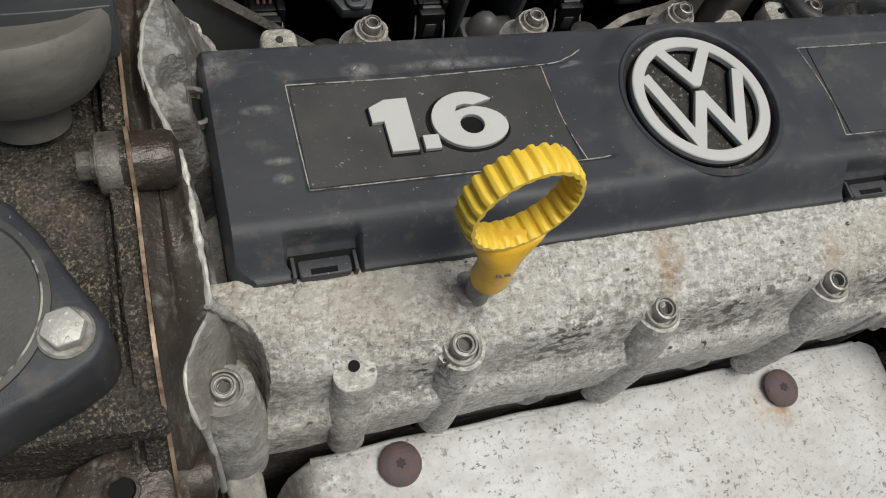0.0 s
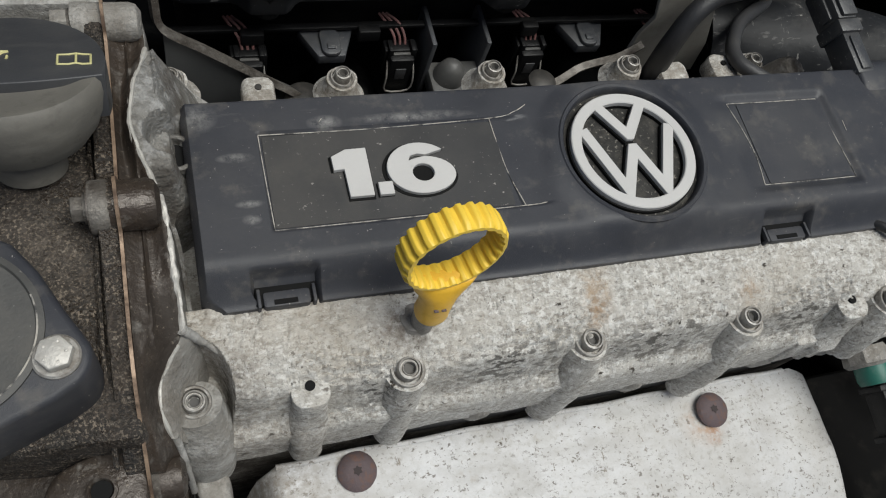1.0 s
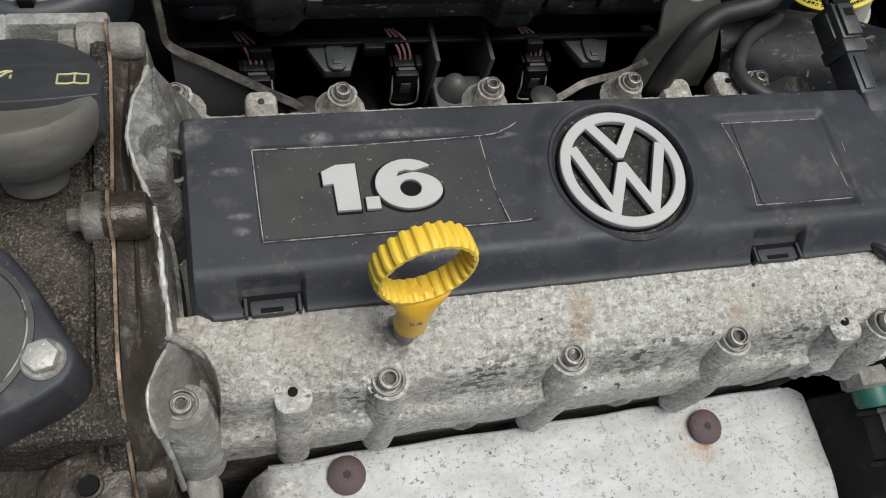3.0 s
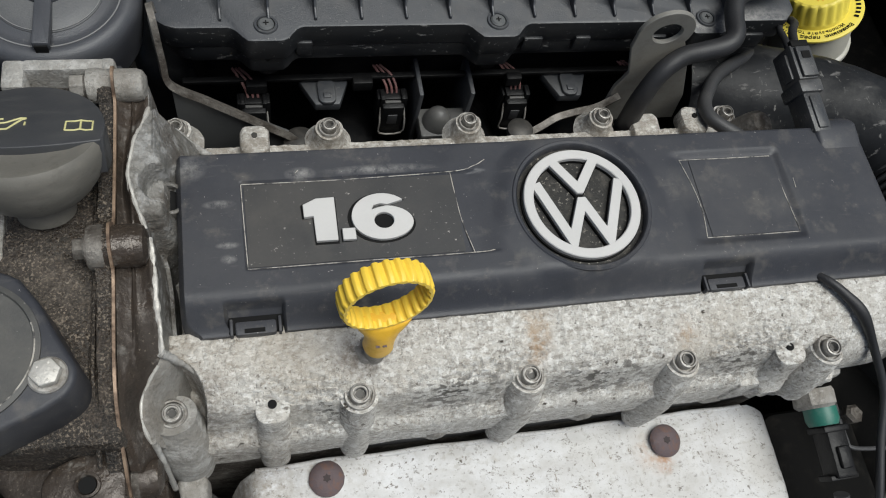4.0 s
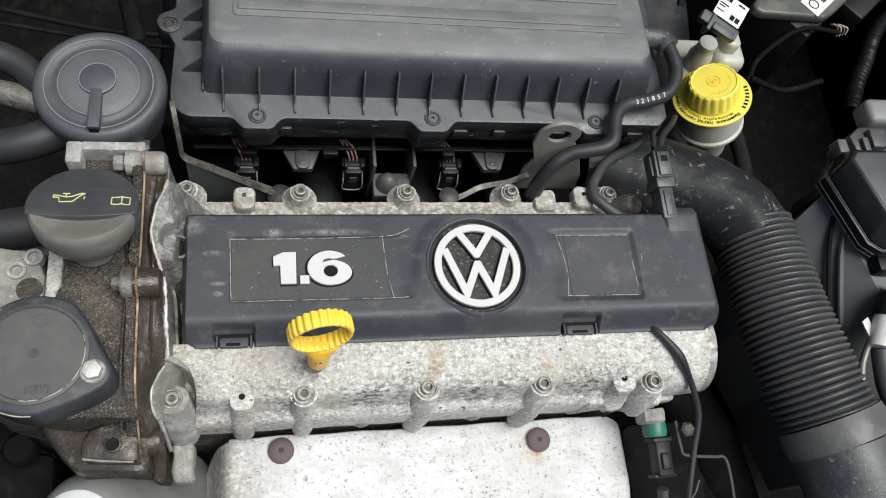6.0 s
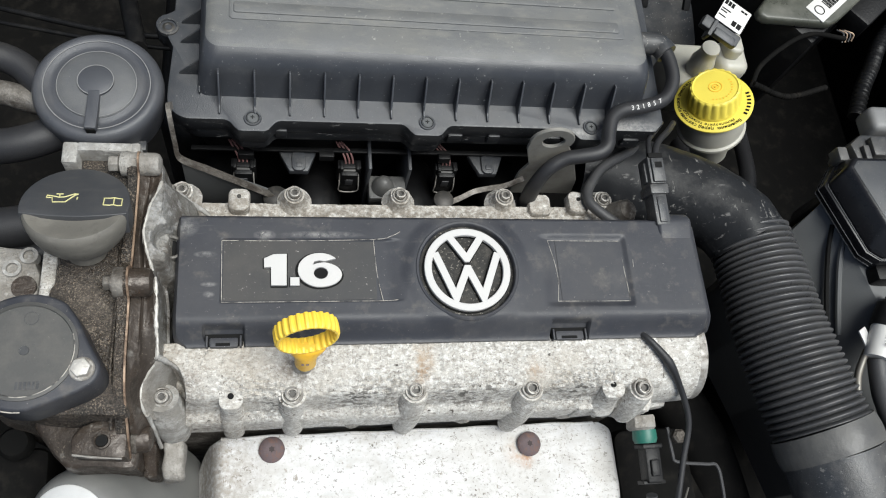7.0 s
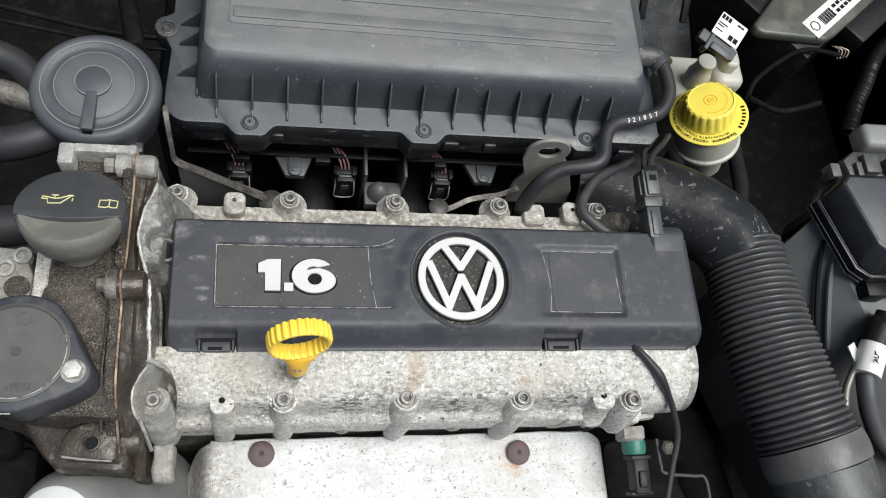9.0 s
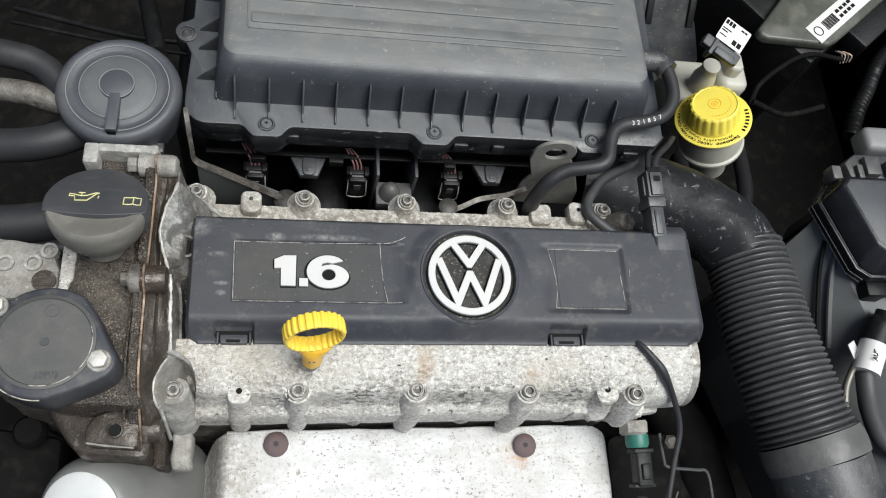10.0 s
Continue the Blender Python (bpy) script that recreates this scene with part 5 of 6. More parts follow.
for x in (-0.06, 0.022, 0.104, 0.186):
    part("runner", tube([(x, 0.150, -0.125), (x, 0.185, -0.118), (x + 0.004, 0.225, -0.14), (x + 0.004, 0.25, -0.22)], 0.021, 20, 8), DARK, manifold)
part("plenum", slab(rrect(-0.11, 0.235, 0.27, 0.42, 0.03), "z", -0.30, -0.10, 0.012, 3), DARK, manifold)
for x0 in (0.0605, 0.0925):
    part("upright", box(x0, 0.184, -0.12, x0 + 0.003, 0.22, -0.050, 0.001), RIMDUST, manifold)
part("cone_seat", join(box(0.0625, 0.1690, -0.084, 0.0930, 0.190, -0.0720, 0.0015), lathe([(0.0095, 0.0), (0.0088, 0.003), (0.0062, 0.009), (0.0030, 0.0125), (0.0010, 0.013)], (0.0740, 0.1795, -0.0725), (0, 0, 1), 28)), CUFF, manifold, "dusty grey cone on its seat")


def injector_plug(x, y, z):
    p = thing("injector_connector", (x, y, z - 0.03), "black plastic injector connector with a wire latch and red wires", "connector", "injector connectors")
    part("housing", join(box(x - 0.0070, y - 0.0075, z - 0.030, x + 0.0070, y + 0.006, z + 0.001, 0.0015), box(x - 0.0095, y - 0.002, z - 0.018, x + 0.0095, y + 0.006, z + 0.003, 0.001), box(x - 0.0078, y - 0.004, z - 0.003, x - 0.0050, y + 0.004, z + 0.0055, 0.0006), box(x + 0.0050, y - 0.004, z - 0.003, x + 0.0078, y + 0.004, z + 0.0055, 0.0006)), DARK, p)
    f = [(x - 0.0074, y - 0.0030, z - 0.004), (x - 0.0078, y - 0.0086, z - 0.012), (x - 0.0068, y - 0.0090, z - 0.0235), (x + 0.0068, y - 0.0090, z - 0.0235), (x + 0.0078, y - 0.0086, z - 0.012), (x + 0.0074, y - 0.0030, z - 0.004)]
    part("latch", tube(f, 0.00055, 8, 3), STEEL, p, "bright bent wire latch")
    part("latch_bar", box(x - 0.0050, y - 0.0040, z + 0.0008, x + 0.0050, y - 0.0022, z + 0.0022, 0.0004), CUFF, p, "grey latch bar")
    part("window", box(x - 0.0030, y - 0.0080, z - 0.015, x + 0.0030, y - 0.0072, z - 0.006, 0.0003), RUBBER, p)
    for k in (-1, 0, 1):
        part("wire", tube([(x + 0.0028 * k, y + 0.002, z + 0.001), (x + 0.0030 * k - 0.001, y + 0.005, z + 0.007), (x + 0.0028 * k - 0.004, y + 0.010, z + 0.0110 + 0.001 * k), (x - 0.009 + 0.002 * k, y + 0.017, z + 0.012)], 0.0008, 8, 6), REDWIRE, p, "faded red wire")


for x, y, z in ((-0.0362, 0.1915, -0.064), (0.0468, 0.1925, -0.065), (0.1268, 0.1935, -0.066), (0.209, 0.194, -0.068)):
    injector_plug(x, y, z)

# lifting straps
strap = thing("lifting_strap", (-0.05, 0.175, -0.10), "flat plated steel lifting strap bolted to the engine", "bracket")
part("strap", ribbon([(-0.0825, 0.198, 0.010), (-0.0825, 0.192, 0.017), (-0.0815, 0.184, 0.018), (-0.0800, 0.176, -0.002), (-0.0775, 0.171, -0.016), (-0.0600, 0.170, -0.030), (-0.0350, 0.169, -0.050), (-0.0130, 0.167, -0.066)], 0.0032, 0.0050, (0.95, 0.3, 0)), ALUDARK, strap)
part("strap_web", slab([(-0.0775, -0.020), (-0.015, -0.068), (-0.015, -0.11), (-0.0775, -0.11)], "y", 0.171, 0.174, 0.0005), GREYPANEL, strap, "dark grey sheet web")
part("foot", lathe([(0.010, 0), (0.010, 0.004), (0.006, 0.007)], (-0.011, 0.166, -0.0705), (0, 0, 1), 20), STEELDARK, strap)
eye = thing("lifting_eye", (0.195, 0.168, -0.09), "plated steel lifting eye bolted to the engine", "bracket")
EM = Matrix.Translation((0.1925, 0.1790, 0.0105)) @ pose(0, 0, 0, 90, 0, 0)
eout = circle(0, 0, 0.0170, n=24, a0=-25, a1=190) + [(-0.0165, -0.012), (-0.008, -0.036), (-0.012, -0.050), (-0.012, -0.085), (0.044, -0.085), (0.040, -0.060), (0.026, -0.025)]
part("plate", turned(plate(eout, [circle(0.001, 0.0, 0.0086, 0.0078, 24)], -0.0015, 0.0015, 0.0005), EM), PLATED, eye)
part("strip", ribbon([(0.186, 0.1760, -0.046), (0.172, 0.1720, -0.051), (0.158, 0.170, -0.053), (0.146, 0.168, -0.055), (0.134, 0.163, -0.058), (0.122, 0.159, -0.061)], 0.0042, 0.0025, (0, 1, 0.3)), ALUDARK, eye)
part("foot", lathe([(0.008, 0), (0.008, 0.004), (0.005, 0.006)], (0.120, 0.160, -0.058), (0, 0, 1), 20), STEELDARK, eye)

# ---- writing ----
def words(text, size, depth=0.0003):
    """Letters of the built-in font as a solid, centred, in the xy plane."""
    cu = bpy.data.curves.new("tmp", "FONT")
    cu.body, cu.size, cu.extrude = text, size, depth / 2
    cu.align_x, cu.align_y = "CENTER", "CENTER"
    cu.resolution_u = 2
    ob = bpy.data.objects.new("tmp", cu)
    bm = bmesh.new()
    bm.from_mesh(ob.to_mesh())
    ob.to_mesh_clear()
    bpy.data.objects.remove(ob)
    bpy.data.curves.remove(cu)
    return bm


# breather hose with a printed mark
hose = thing("breather_hose", (0.24, 0.2, -0.06), "matt black rubber breather hose with white printed figures", "hose")
HP = [(0.1880, 0.1585, -0.0580), (0.1868, 0.1580, -0.0420), (0.1868, 0.1590, -0.0230), (0.1925, 0.1635, -0.0070), (0.2040, 0.1685, 0.0010), (0.2165, 0.1690, 0.0055), (0.2290, 0.1705, 0.0085), (0.2365, 0.1765, 0.0100), (0.2395, 0.1880, 0.0105), (0.2440, 0.2000, 0.0112), (0.2540, 0.2075, 0.0112), (0.2710, 0.2112, 0.0118), (0.2900, 0.2185, 0.0125), (0.3005, 0.2350, 0.0135), (0.3010, 0.2540, 0.0145), (0.2960, 0.2690, 0.0145), (0.286, 0.272, 0.012)]
part("tube", tube(HP, 0.0066, 20, 8, lambda s, L: 0.0056 + 0.0007 * step01(s, 0.050, 0.020)), HOSEBLACK, hose)
part("cuff", tube([(0.3000, 0.261, 0.0145), (0.294, 0.270, 0.0140), (0.276, 0.272, 0.012)], 0.0090, 20, 5), BOX, hose)
SP = smooth_path(HP, 8)
for k, ch in enumerate("321857"):
    p = SP[83 + 2 * k]
    d = (SP[84 + 2 * k] - SP[83 + 2 * k]).normalized()
    n = Vector((-0.35, -0.45, 0.82))
    n = (n - d * n.dot(d)).normalized()
    m = Matrix((d, d.cross(n) * -1, n)).transposed().to_4x4()
    m.translation = p + n * 0.0056
    part("printed_figure", turned(words(ch, 0.0052, 0.0004), m), WHITE, hose, "white printed figure")

# coil connector on the cover, conduit
coil = thing("coil_connector", (0.268, 0.145, -0.03), "black plastic connector plugged into the engine cover", "connector")
part("plug", oriented(join(box(-0.0055, -0.026, -0.010, 0.0060, 0.000, 0.005, 0.0012), box(-0.0072, -0.002, -0.011, 0.0078, 0.006, 0.007, 0.0012), box(-0.0028, -0.024, 0.004, 0.0036, -0.004, 0.0062, 0.0008)), (0.2725, 0.1395, 0.003), 8, 0, 3), BOX, coil)
part("socket", oriented(join(box(-0.0060, 0.006, -0.010, 0.0066, 0.028, 0.007, 0.0012), box(-0.0040, 0.007, 0.006, 0.0060, 0.026, 0.0090, 0.0008), box(-0.0078, 0.008, -0.004, -0.0055, 0.024, 0.003, 0.0008)), (0.2725, 0.1395, 0.003), 8, 0, 3), BOX, coil)
part("window", oriented(join(box(-0.0015, 0.018, 0.0088, 0.0040, 0.0225, 0.0094, 0), box(-0.005, 0.0265, 0.0048, 0.0065, 0.0305, 0.0078, 0.0005)), (0.2725, 0.1395, 0.003), 8, 0, 3), FLATBLACK, coil, "dark latch window")
for dx, r in ((-0.0025, 0.0020), (0.0030, 0.0026)):
    part("lead", tube([(0.2728 + dx, 0.1640, 0.0060), (0.2750 + dx, 0.1760, 0.0050), (0.2830 + 1.6 * dx, 0.1900, -0.0030), (0.3000 + 2 * dx, 0.2080, -0.0180), (0.3200 + 2 * dx, 0.2300, -0.0400)], r, 12, 6), HOSEBLACK, coil)
conduit = thing("cable_conduit", (0.26, 0.17, -0.06), "black cable conduit bent over the housing bolt", "cable")
part("sleeve", tube([(0.262, 0.1225, -0.030), (0.2500, 0.1320, -0.031), (0.2385, 0.1415, -0.031), (0.2330, 0.1495, -0.032), (0.2340, 0.1590, -0.034), (0.2400, 0.1690, -0.036), (0.2520, 0.1830, -0.038), (0.2750, 0.1980, -0.042), (0.2980, 0.2110, -0.052), (0.312, 0.222, -0.066)], 0.0043, 14, 8), RUBBER, conduit)
part("rear_bolt_cover", lumpy(lathe([(0.011, -0.02), (0.010, -0.002), (0.007, 0.002)], (0.2625, 0.140, -0.028), (0.2, -0.2, 1), 22), 0.001, 200), ALUDARK, conduit, "grimy metal stub")

# ---- intake hose ----
duct = thing("intake_hose", (0.42, 0.0, -0.25), "black corrugated plastic intake hose with smooth cuffs", "hose")
part("elbow", lumpy(tube([(0.250, 0.204, -0.085), (0.290, 0.195, -0.080), (0.323, 0.183, -0.073), (0.351, 0.1665, -0.065), (0.3705, 0.1490, -0.060), (0.3800, 0.1330, -0.058), (0.3835, 0.1240, -0.058)], 0.043, 40, 12, lambda s, L: 0.0400 - 0.0064 * s / L), 0.0012, 60), ELBOW, duct, "dusty smooth elbow")
BELL = [(0.3838, 0.1330, -0.058), (0.3882, 0.101, -0.058), (0.3925, 0.052, -0.058), (0.4010, 0.0025, -0.058), (0.4093, -0.0325, -0.059)]
PITCH = 0.0053


def bellow_radius(s, L):
    base = 0.0328 + 0.0042 * step01(s, -0.02, 0.14)
    q = (s / PITCH) % 1.0
    w = math.sin(math.pi * q) ** 0.55
    return base - 0.0048 + 0.0064 * w


part("bellows", tube(BELL, 0.04, 56, 150, bellow_radius), RIBBED, duct, "ribbed black bellows")
part("cuff", tube([(0.4092, -0.032, -0.059), (0.4120, -0.042, -0.0595), (0.4150, -0.053, -0.0600)], 0.0475, 48, 5, lambda s, L: 0.0405 + 0.0012 * math.sin(math.pi * s / L)), CUFF, duct, "dusty grey cuff")
part("end_pipe", tube([(0.4140, -0.050, -0.060), (0.423, -0.085, -0.066), (0.439, -0.14, -0.083), (0.46, -0.22, -0.12)], 0.0394, 48, 8), BOX, duct, "dusty smooth end pipe")
part("seam", tube([(0.3975, -0.055, -0.0262), (0.404, -0.080, -0.0305), (0.416, -0.125, -0.0435)], 0.0008, 6, 6), LINE, duct, "pale moulding seam")
lowpipe = thing("coolant_pipe", (0.36, -0.05, -0.30), "black rubber coolant pipe below the intake hose", "hose")
part("pipe", tube([(0.300, 0.18, -0.22), (0.318, 0.10, -0.185), (0.335, 0.04, -0.17), (0.36, -0.03, -0.16), (0.385, -0.12, -0.18)], 0.025, 24, 8), BAY, lowpipe)

# ---- brake fluid reservoir ----
res = thing("brake_fluid_reservoir", (0.412, 0.29, -0.22), "cream plastic brake fluid reservoir with a yellow cap", "reservoir")
RM = Matrix.Translation((0.4135, 0.2965, -0.102)) @ Vector((-0.42, 0.16, 1)).to_track_quat("Z", "Y").to_matrix().to_4x4() @ Matrix.Scale(0.795, 4)


def rpart(name, bm, mat, parent, label=""):
    return part(name, turned(bm, RM), mat, parent, label)


O = (0, 0, 0)
rpart("tank", lathe([(0.024, -0.105), (0.028, -0.070), (0.0365, -0.056), (0.0430, -0.052), (0.0430, -0.048), (0.0400, -0.046), (0.0415, -0.006), (0.0400, -0.003)], O, (0, 0, 1), 48), CREAM, res)
part("rear_tank", join(box(0.388, 0.325, -0.17, 0.462, 0.380, -0.118, 0.008, 3), lathe([(0.0125, -0.05), (0.0125, 0.004), (0.0100, 0.012), (0.0085, 0.020), (0.0095, 0.022), (0.0090, 0.025)], (0.4130, 0.345, -0.106), (-0.1, 0, 1), 28), slab(rrect(0.426, 0.328, 0.458, 0.366, 0.010), "z", -0.13, -0.092, 0.008, 3), slab(rrect(0.430, 0.340, 0.446, 0.364, 0.006), "z", -0.10, -0.078, 0.004, 3)), CREAM, res)
collar = rpart("collar", lathe([(0.0462, -0.0040), (0.0475, -0.0030), (0.0475, -0.0012), (0.0462, -0.0004), (0.0330, 0.0), (0.0325, 0.004), (0.0300, 0.005)], O, (0, 0, 1), 64), CAPYELLOW, res)
capp = rpart("cap", lathe([(0.0325, 0.004), (0.0318, 0.006), (0.0305, 0.0240), (0.0290, 0.0270), (0.0270, 0.0280), (0.0258, 0.0270), (0.0060, 0.0272)], O, (0, 0, 1), 144, lambda a, k: 1 + 0.050 * (abs(math.sin(10 * a)) - 0.6) if 0 < k < 4 else 1), CAPYELLOW, res)
rpart("cap_mark", join(hoop([(0.0036, 0), (0.0046, 0), (0.0046, 0.0006), (0.0036, 0.0006)], (0, 0, 0.0271), (0, 0, 1), 6), hoop([(0.0072, 0), (0.0082, 0), (0.0082, 0.0006), (0.0072, 0.0006)], (0, 0, 0.0271), (0, 0, 1), 32), *[turned(box(0.0185, -0.0006, 0.0, 0.0205, 0.0006, 0.0005, 0), Matrix.Translation((0, 0, 0.0271)) @ pose(0, 0, 0, 0, 0, 12 * i)) for i in range(12)], lathe([(0.0018, 0.0), (0.0016, 0.0006)], (0, 0, 0.0271), (0, 0, 1), 16)), ORANGE, capp, "moulded marks")
for text, r, a0, size in (("Внимание: перед снятием крышки очистить", 0.0425, 58, 0.0062), ("Используйте только DOT", 0.0368, 50, 0.0054)):
    letters = []
    a = a0
    for ch in text:
        a -= math.degrees(size * (0.36 if ch in ": " else 0.62) / r)
        if ch != " ":
            letters.append(turned(words(ch, size, 0.0005), pose(0, 0, 0, 0, 0, a) @ Matrix.Translation((r, 0, 0.0)) @ pose(0, 0, 0, 0, 0, -90)))
    rpart("warning_text", join(*letters), FLATBLACK, collar, "black printed ring of words")
for k in range(7):
    rpart("printed_bar", turned(box(0.0395, -0.0016, 0.0, 0.0440, 0.0010, 0.0004, 0), pose(0, 0, 0, 0, 0, 70 + 7.5 * k)), FLATBLACK, collar, "black printed bar")
tag = thing("paper_tag", (0.410, 0.345, -0.11), "white paper label tag standing behind the reservoir", "label")
TM = Matrix.Translation((0.4045, 0.3425, -0.030)) @ pose(0, 0, 0, 18, 8, -32)
part("sheet", turned(slab(rrect(-0.0145, -0.0120, 0.0145, 0.0115, 0.001), "z", -0.0006, 0.0004), TM), WHITE, tag)
part("printed_bars", turned(join(*[box(x, y, 0.0004, x + w, y + h, 0.0007, 0) for x, y, w, h in ((-0.0135, 0.0055, 0.0030, 0.0045), (-0.0098, 0.0055, 0.0030, 0.0045), (-0.0061, 0.0055, 0.0030, 0.0045), (0.004, 0.0075, 0.0035, 0.0018), (0.008, 0.0075, 0.003, 0.0018), (-0.0135, 0.0005, 0.010, 0.0011), (-0.0135, -0.002, 0.007, 0.0011), (0.002, -0.009, 0.0045, 0.005), (0.0075, -0.009, 0.0045, 0.005), (-0.0135, -0.0065, 0.008, 0.0010))]), TM), FLATBLACK, tag, "black printed bars")
part("holder", turned(join(box(-0.022, -0.0235, -0.010, 0.018, -0.0120, -0.001, 0.0015), box(-0.008, -0.0260, -0.006, 0.014, -0.0180, 0.0015, 0.0012), box(-0.013, -0.030, -0.012, -0.009, -0.0130, 0.0020, 0.0010)), TM), RIMDUST, tag, "grey plastic plug that holds it")
booster = thing("brake_booster", (0.40, 0.50, -0.30), "large black round brake booster at the bulkhead", "brake booster")
part("drum", lathe([(0.100, 0.0), (0.100, 0.03), (0.090, 0.048), (0.050, 0.056), (0.030, 0.054)], (0.41, 0.52, -0.19), (0, -0.75, 0.66), 64), BOX, booster)
for x in (0.380, 0.430):
    part("rib", oriented(box(-0.004, -0.025, 0, 0.004, 0.025, 0.006, 0.0015), (x, 0.458, -0.123), 42, 0, 0), DARK, booster)

# ---- fuse box, battery, grey case ----
fuse = thing("fuse_box", (0.49, 0.15, -0.12), "black plastic fuse box with a sloping dusty lid", "fuse box")
FL = [(0.4570, 0.170), (0.4770, 0.1950), (0.560, 0.1950), (0.560, 0.100), (0.4900, 0.100), (0.4780, 0.108)]
TOP = [(0.4660, 0.179), (0.4720, 0.186), (0.552, 0.186), (0.552, 0.116), (0.4930, 0.116), (0.4845, 0.123)]
lidb = bmesh.new()
low = [lidb.verts.new((x, y, -0.036)) for x, y in FL]
high = [lidb.verts.new((x, y, -0.0140)) for x, y in TOP]
lidb.faces.new(low[::-1])
lidb.faces.new(high)
for k in range(6):
    lidb.faces.new((low[k], low[(k + 1) % 6], high[(k + 1) % 6], high[k]))
bmesh.ops.bevel(lidb, geom=lidb.edges[:], offset=0.003, segments=3, profile=0.5, affect="EDGES", clamp_overlap=True)
# The steep sides' shade is put into the near-black lid colour
fl = part("lid", lidb, SHADEDGLOSS, fuse)
part("lid_top", slab([(x * 0.93 + 0.510 * 0.07, y * 0.93 + 0.150 * 0.07) for x, y in TOP], "z", -0.016, -0.0136, 0.001), RIMDUST, fl, "dusty grey lid top")
part("rim", slab([(x * 1.02 - 0.508 * 0.02 - 0.001, y * 1.02 - 0.148 * 0.02) for x, y in FL], "z", -0.0500, -0.0365, 0.0014), SHADEDGLOSS, fuse, "black clipped rim")
for dz, dx in ((-0.0358, 0.0006), (-0.0440, -0.0030), (-0.0495, -0.0025)):
    part("rim_edge", tube([(0.4765 + dx, 0.1940, dz), (0.4572 + dx, 0.1695, dz), (0.4778 + dx, 0.1085, dz), (0.489 + dx, 0.1000, dz)], 0.00035, 8, 0), PCVTOP, fuse, "pale lid edge")
part("base", slab([(0.470, 0.168), (0.482, 0.184), (0.560, 0.184), (0.560, 0.112), (0.492, 0.112)], "z", -0.12, -0.0495, 0.003), DARK, fuse)
part("clip", box(0.4700, 0.1900, -0.040, 0.4800, 0.2040, -0.026, 0.002), CUFF, fuse, "grey lid clip")
part("bracket", join(box(0.490, 0.086, -0.07, 0.512, 0.100, -0.045, 0.003), box(0.520, 0.088, -0.06, 0.542, 0.101, -0.04, 0.003)), DARK, fuse)
relay = thing("relay_block", (0.53, 0.22, -0.12), "grey plastic relay block behind the fuse box", "relay")
part("block", join(slab([(0.496, 0.193), (0.492, 0.212), (0.505, 0.222), (0.58, 0.222), (0.58, 0.193)], "z", -0.07, -0.034, 0.003), box(0.508, 0.197, -0.036, 0.524, 0.216, -0.027, 0.002), box(0.530, 0.197, -0.036, 0.56, 0.212, -0.025, 0.002), box(0.500, 0.194, -0.036, 0.506, 0.208, -0.029, 0.001)), BOX, relay)
part("cap", box(0.535, 0.236, -0.07, 0.62, 0.262, -0.045, 0.006, 3), LIGHTGREY, relay, "pale grey plastic cap")
case = thing("grey_case", (0.58, 0.10, -0.30), "grey plastic battery case wall beside the hose", "case")
cb = bmesh.new()
CT = [(0.4625, 0.163, -0.055), (0.4840, 0.106, -0.057), (0.5060, 0.045, -0.064), (0.5400, -0.060, -0.074), (0.70, -0.06, -0.074), (0.70, 0.20, -0.055), (0.500, 0.185, -0.055)]
CB = [(0.4330, 0.1370, -0.092), (0.4520, 0.083, -0.106), (0.4720, 0.020, -0.116), (0.4950, -0.070, -0.128), (0.70, -0.07, -0.128), (0.70, 0.20, -0.128), (0.500, 0.185, -0.120)]
hi, lo, base = [cb.verts.new(p) for p in CT], [cb.verts.new(p) for p in CB], [cb.verts.new((x + 0.006, y, -0.30)) for x, y, z in CB]
cb.faces.new(hi)
cb.faces.new(base[::-1])
for up, dn in ((hi, lo), (lo, base)):
    for k in range(7):
        cb.faces.new((up[k], dn[k], dn[(k + 1) % 7], up[(k + 1) % 7]))
bmesh.ops.bevel(cb, geom=cb.edges[:], offset=0.002, segments=2, profile=0.5, affect="EDGES", clamp_overlap=True)
part("front", cb, GREYPANEL, case)
part("groove", tube([(0.4690, 0.1420, -0.0565), (0.4655, 0.1220, -0.0655), (0.4650, 0.0940, -0.0790), (0.4660, 0.0620, -0.0935)], 0.0020, 8, 4), FLATBLACK, case, "dark groove")
part("strip", tube([(0.4755, 0.1280, -0.0565), (0.4725, 0.1080, -0.0655), (0.4725, 0.0820, -0.0780), (0.4740, 0.0520, -0.0925)], 0.0026, 8, 4), GREYPANEL, case, "grey raised strip")
plugc = thing("tagged_cable", (0.495, 0.03, -0.12), "black cable connector with a white paper tag", "cable")
part("connector", tube([(0.5045, 0.071, -0.048), (0.4965, 0.056, -0.054), (0.4915, 0.046, -0.057)], 0.0125, 20, 4, lambda s, L: 0.0085 + 0.0045 * step01(s, 0.006, 0.010)), DARK, plugc)
part("tag", tube([(0.4922, 0.0470, -0.056), (0.4845, 0.0320, -0.059), (0.4790, 0.0210, -0.061)], 0.0118, 24, 4), WHITE, plugc, "white paper tag")
part("tag_flap", slab([(0.4690, 0.046), (0.4760, 0.050), (0.4800, 0.032), (0.4730, 0.026)], "z", -0.0625, -0.0605, 0.0004), WHITE, plugc, "white paper flap")
part("printed_words", oriented(words("AU9", 0.0062, 0.0006), (0.4820, 0.0330, -0.0465), 0, 8, 62), FLATBLACK, plugc, "black printed letters")
part("cable", tube([(0.4800, 0.0220, -0.062), (0.4800, 0.006, -0.066), (0.4860, -0.012, -0.075), (0.502, -0.035, -0.085), (0.540, -0.06, -0.085)], 0.0080, 16, 8), RUBBER, plugc)
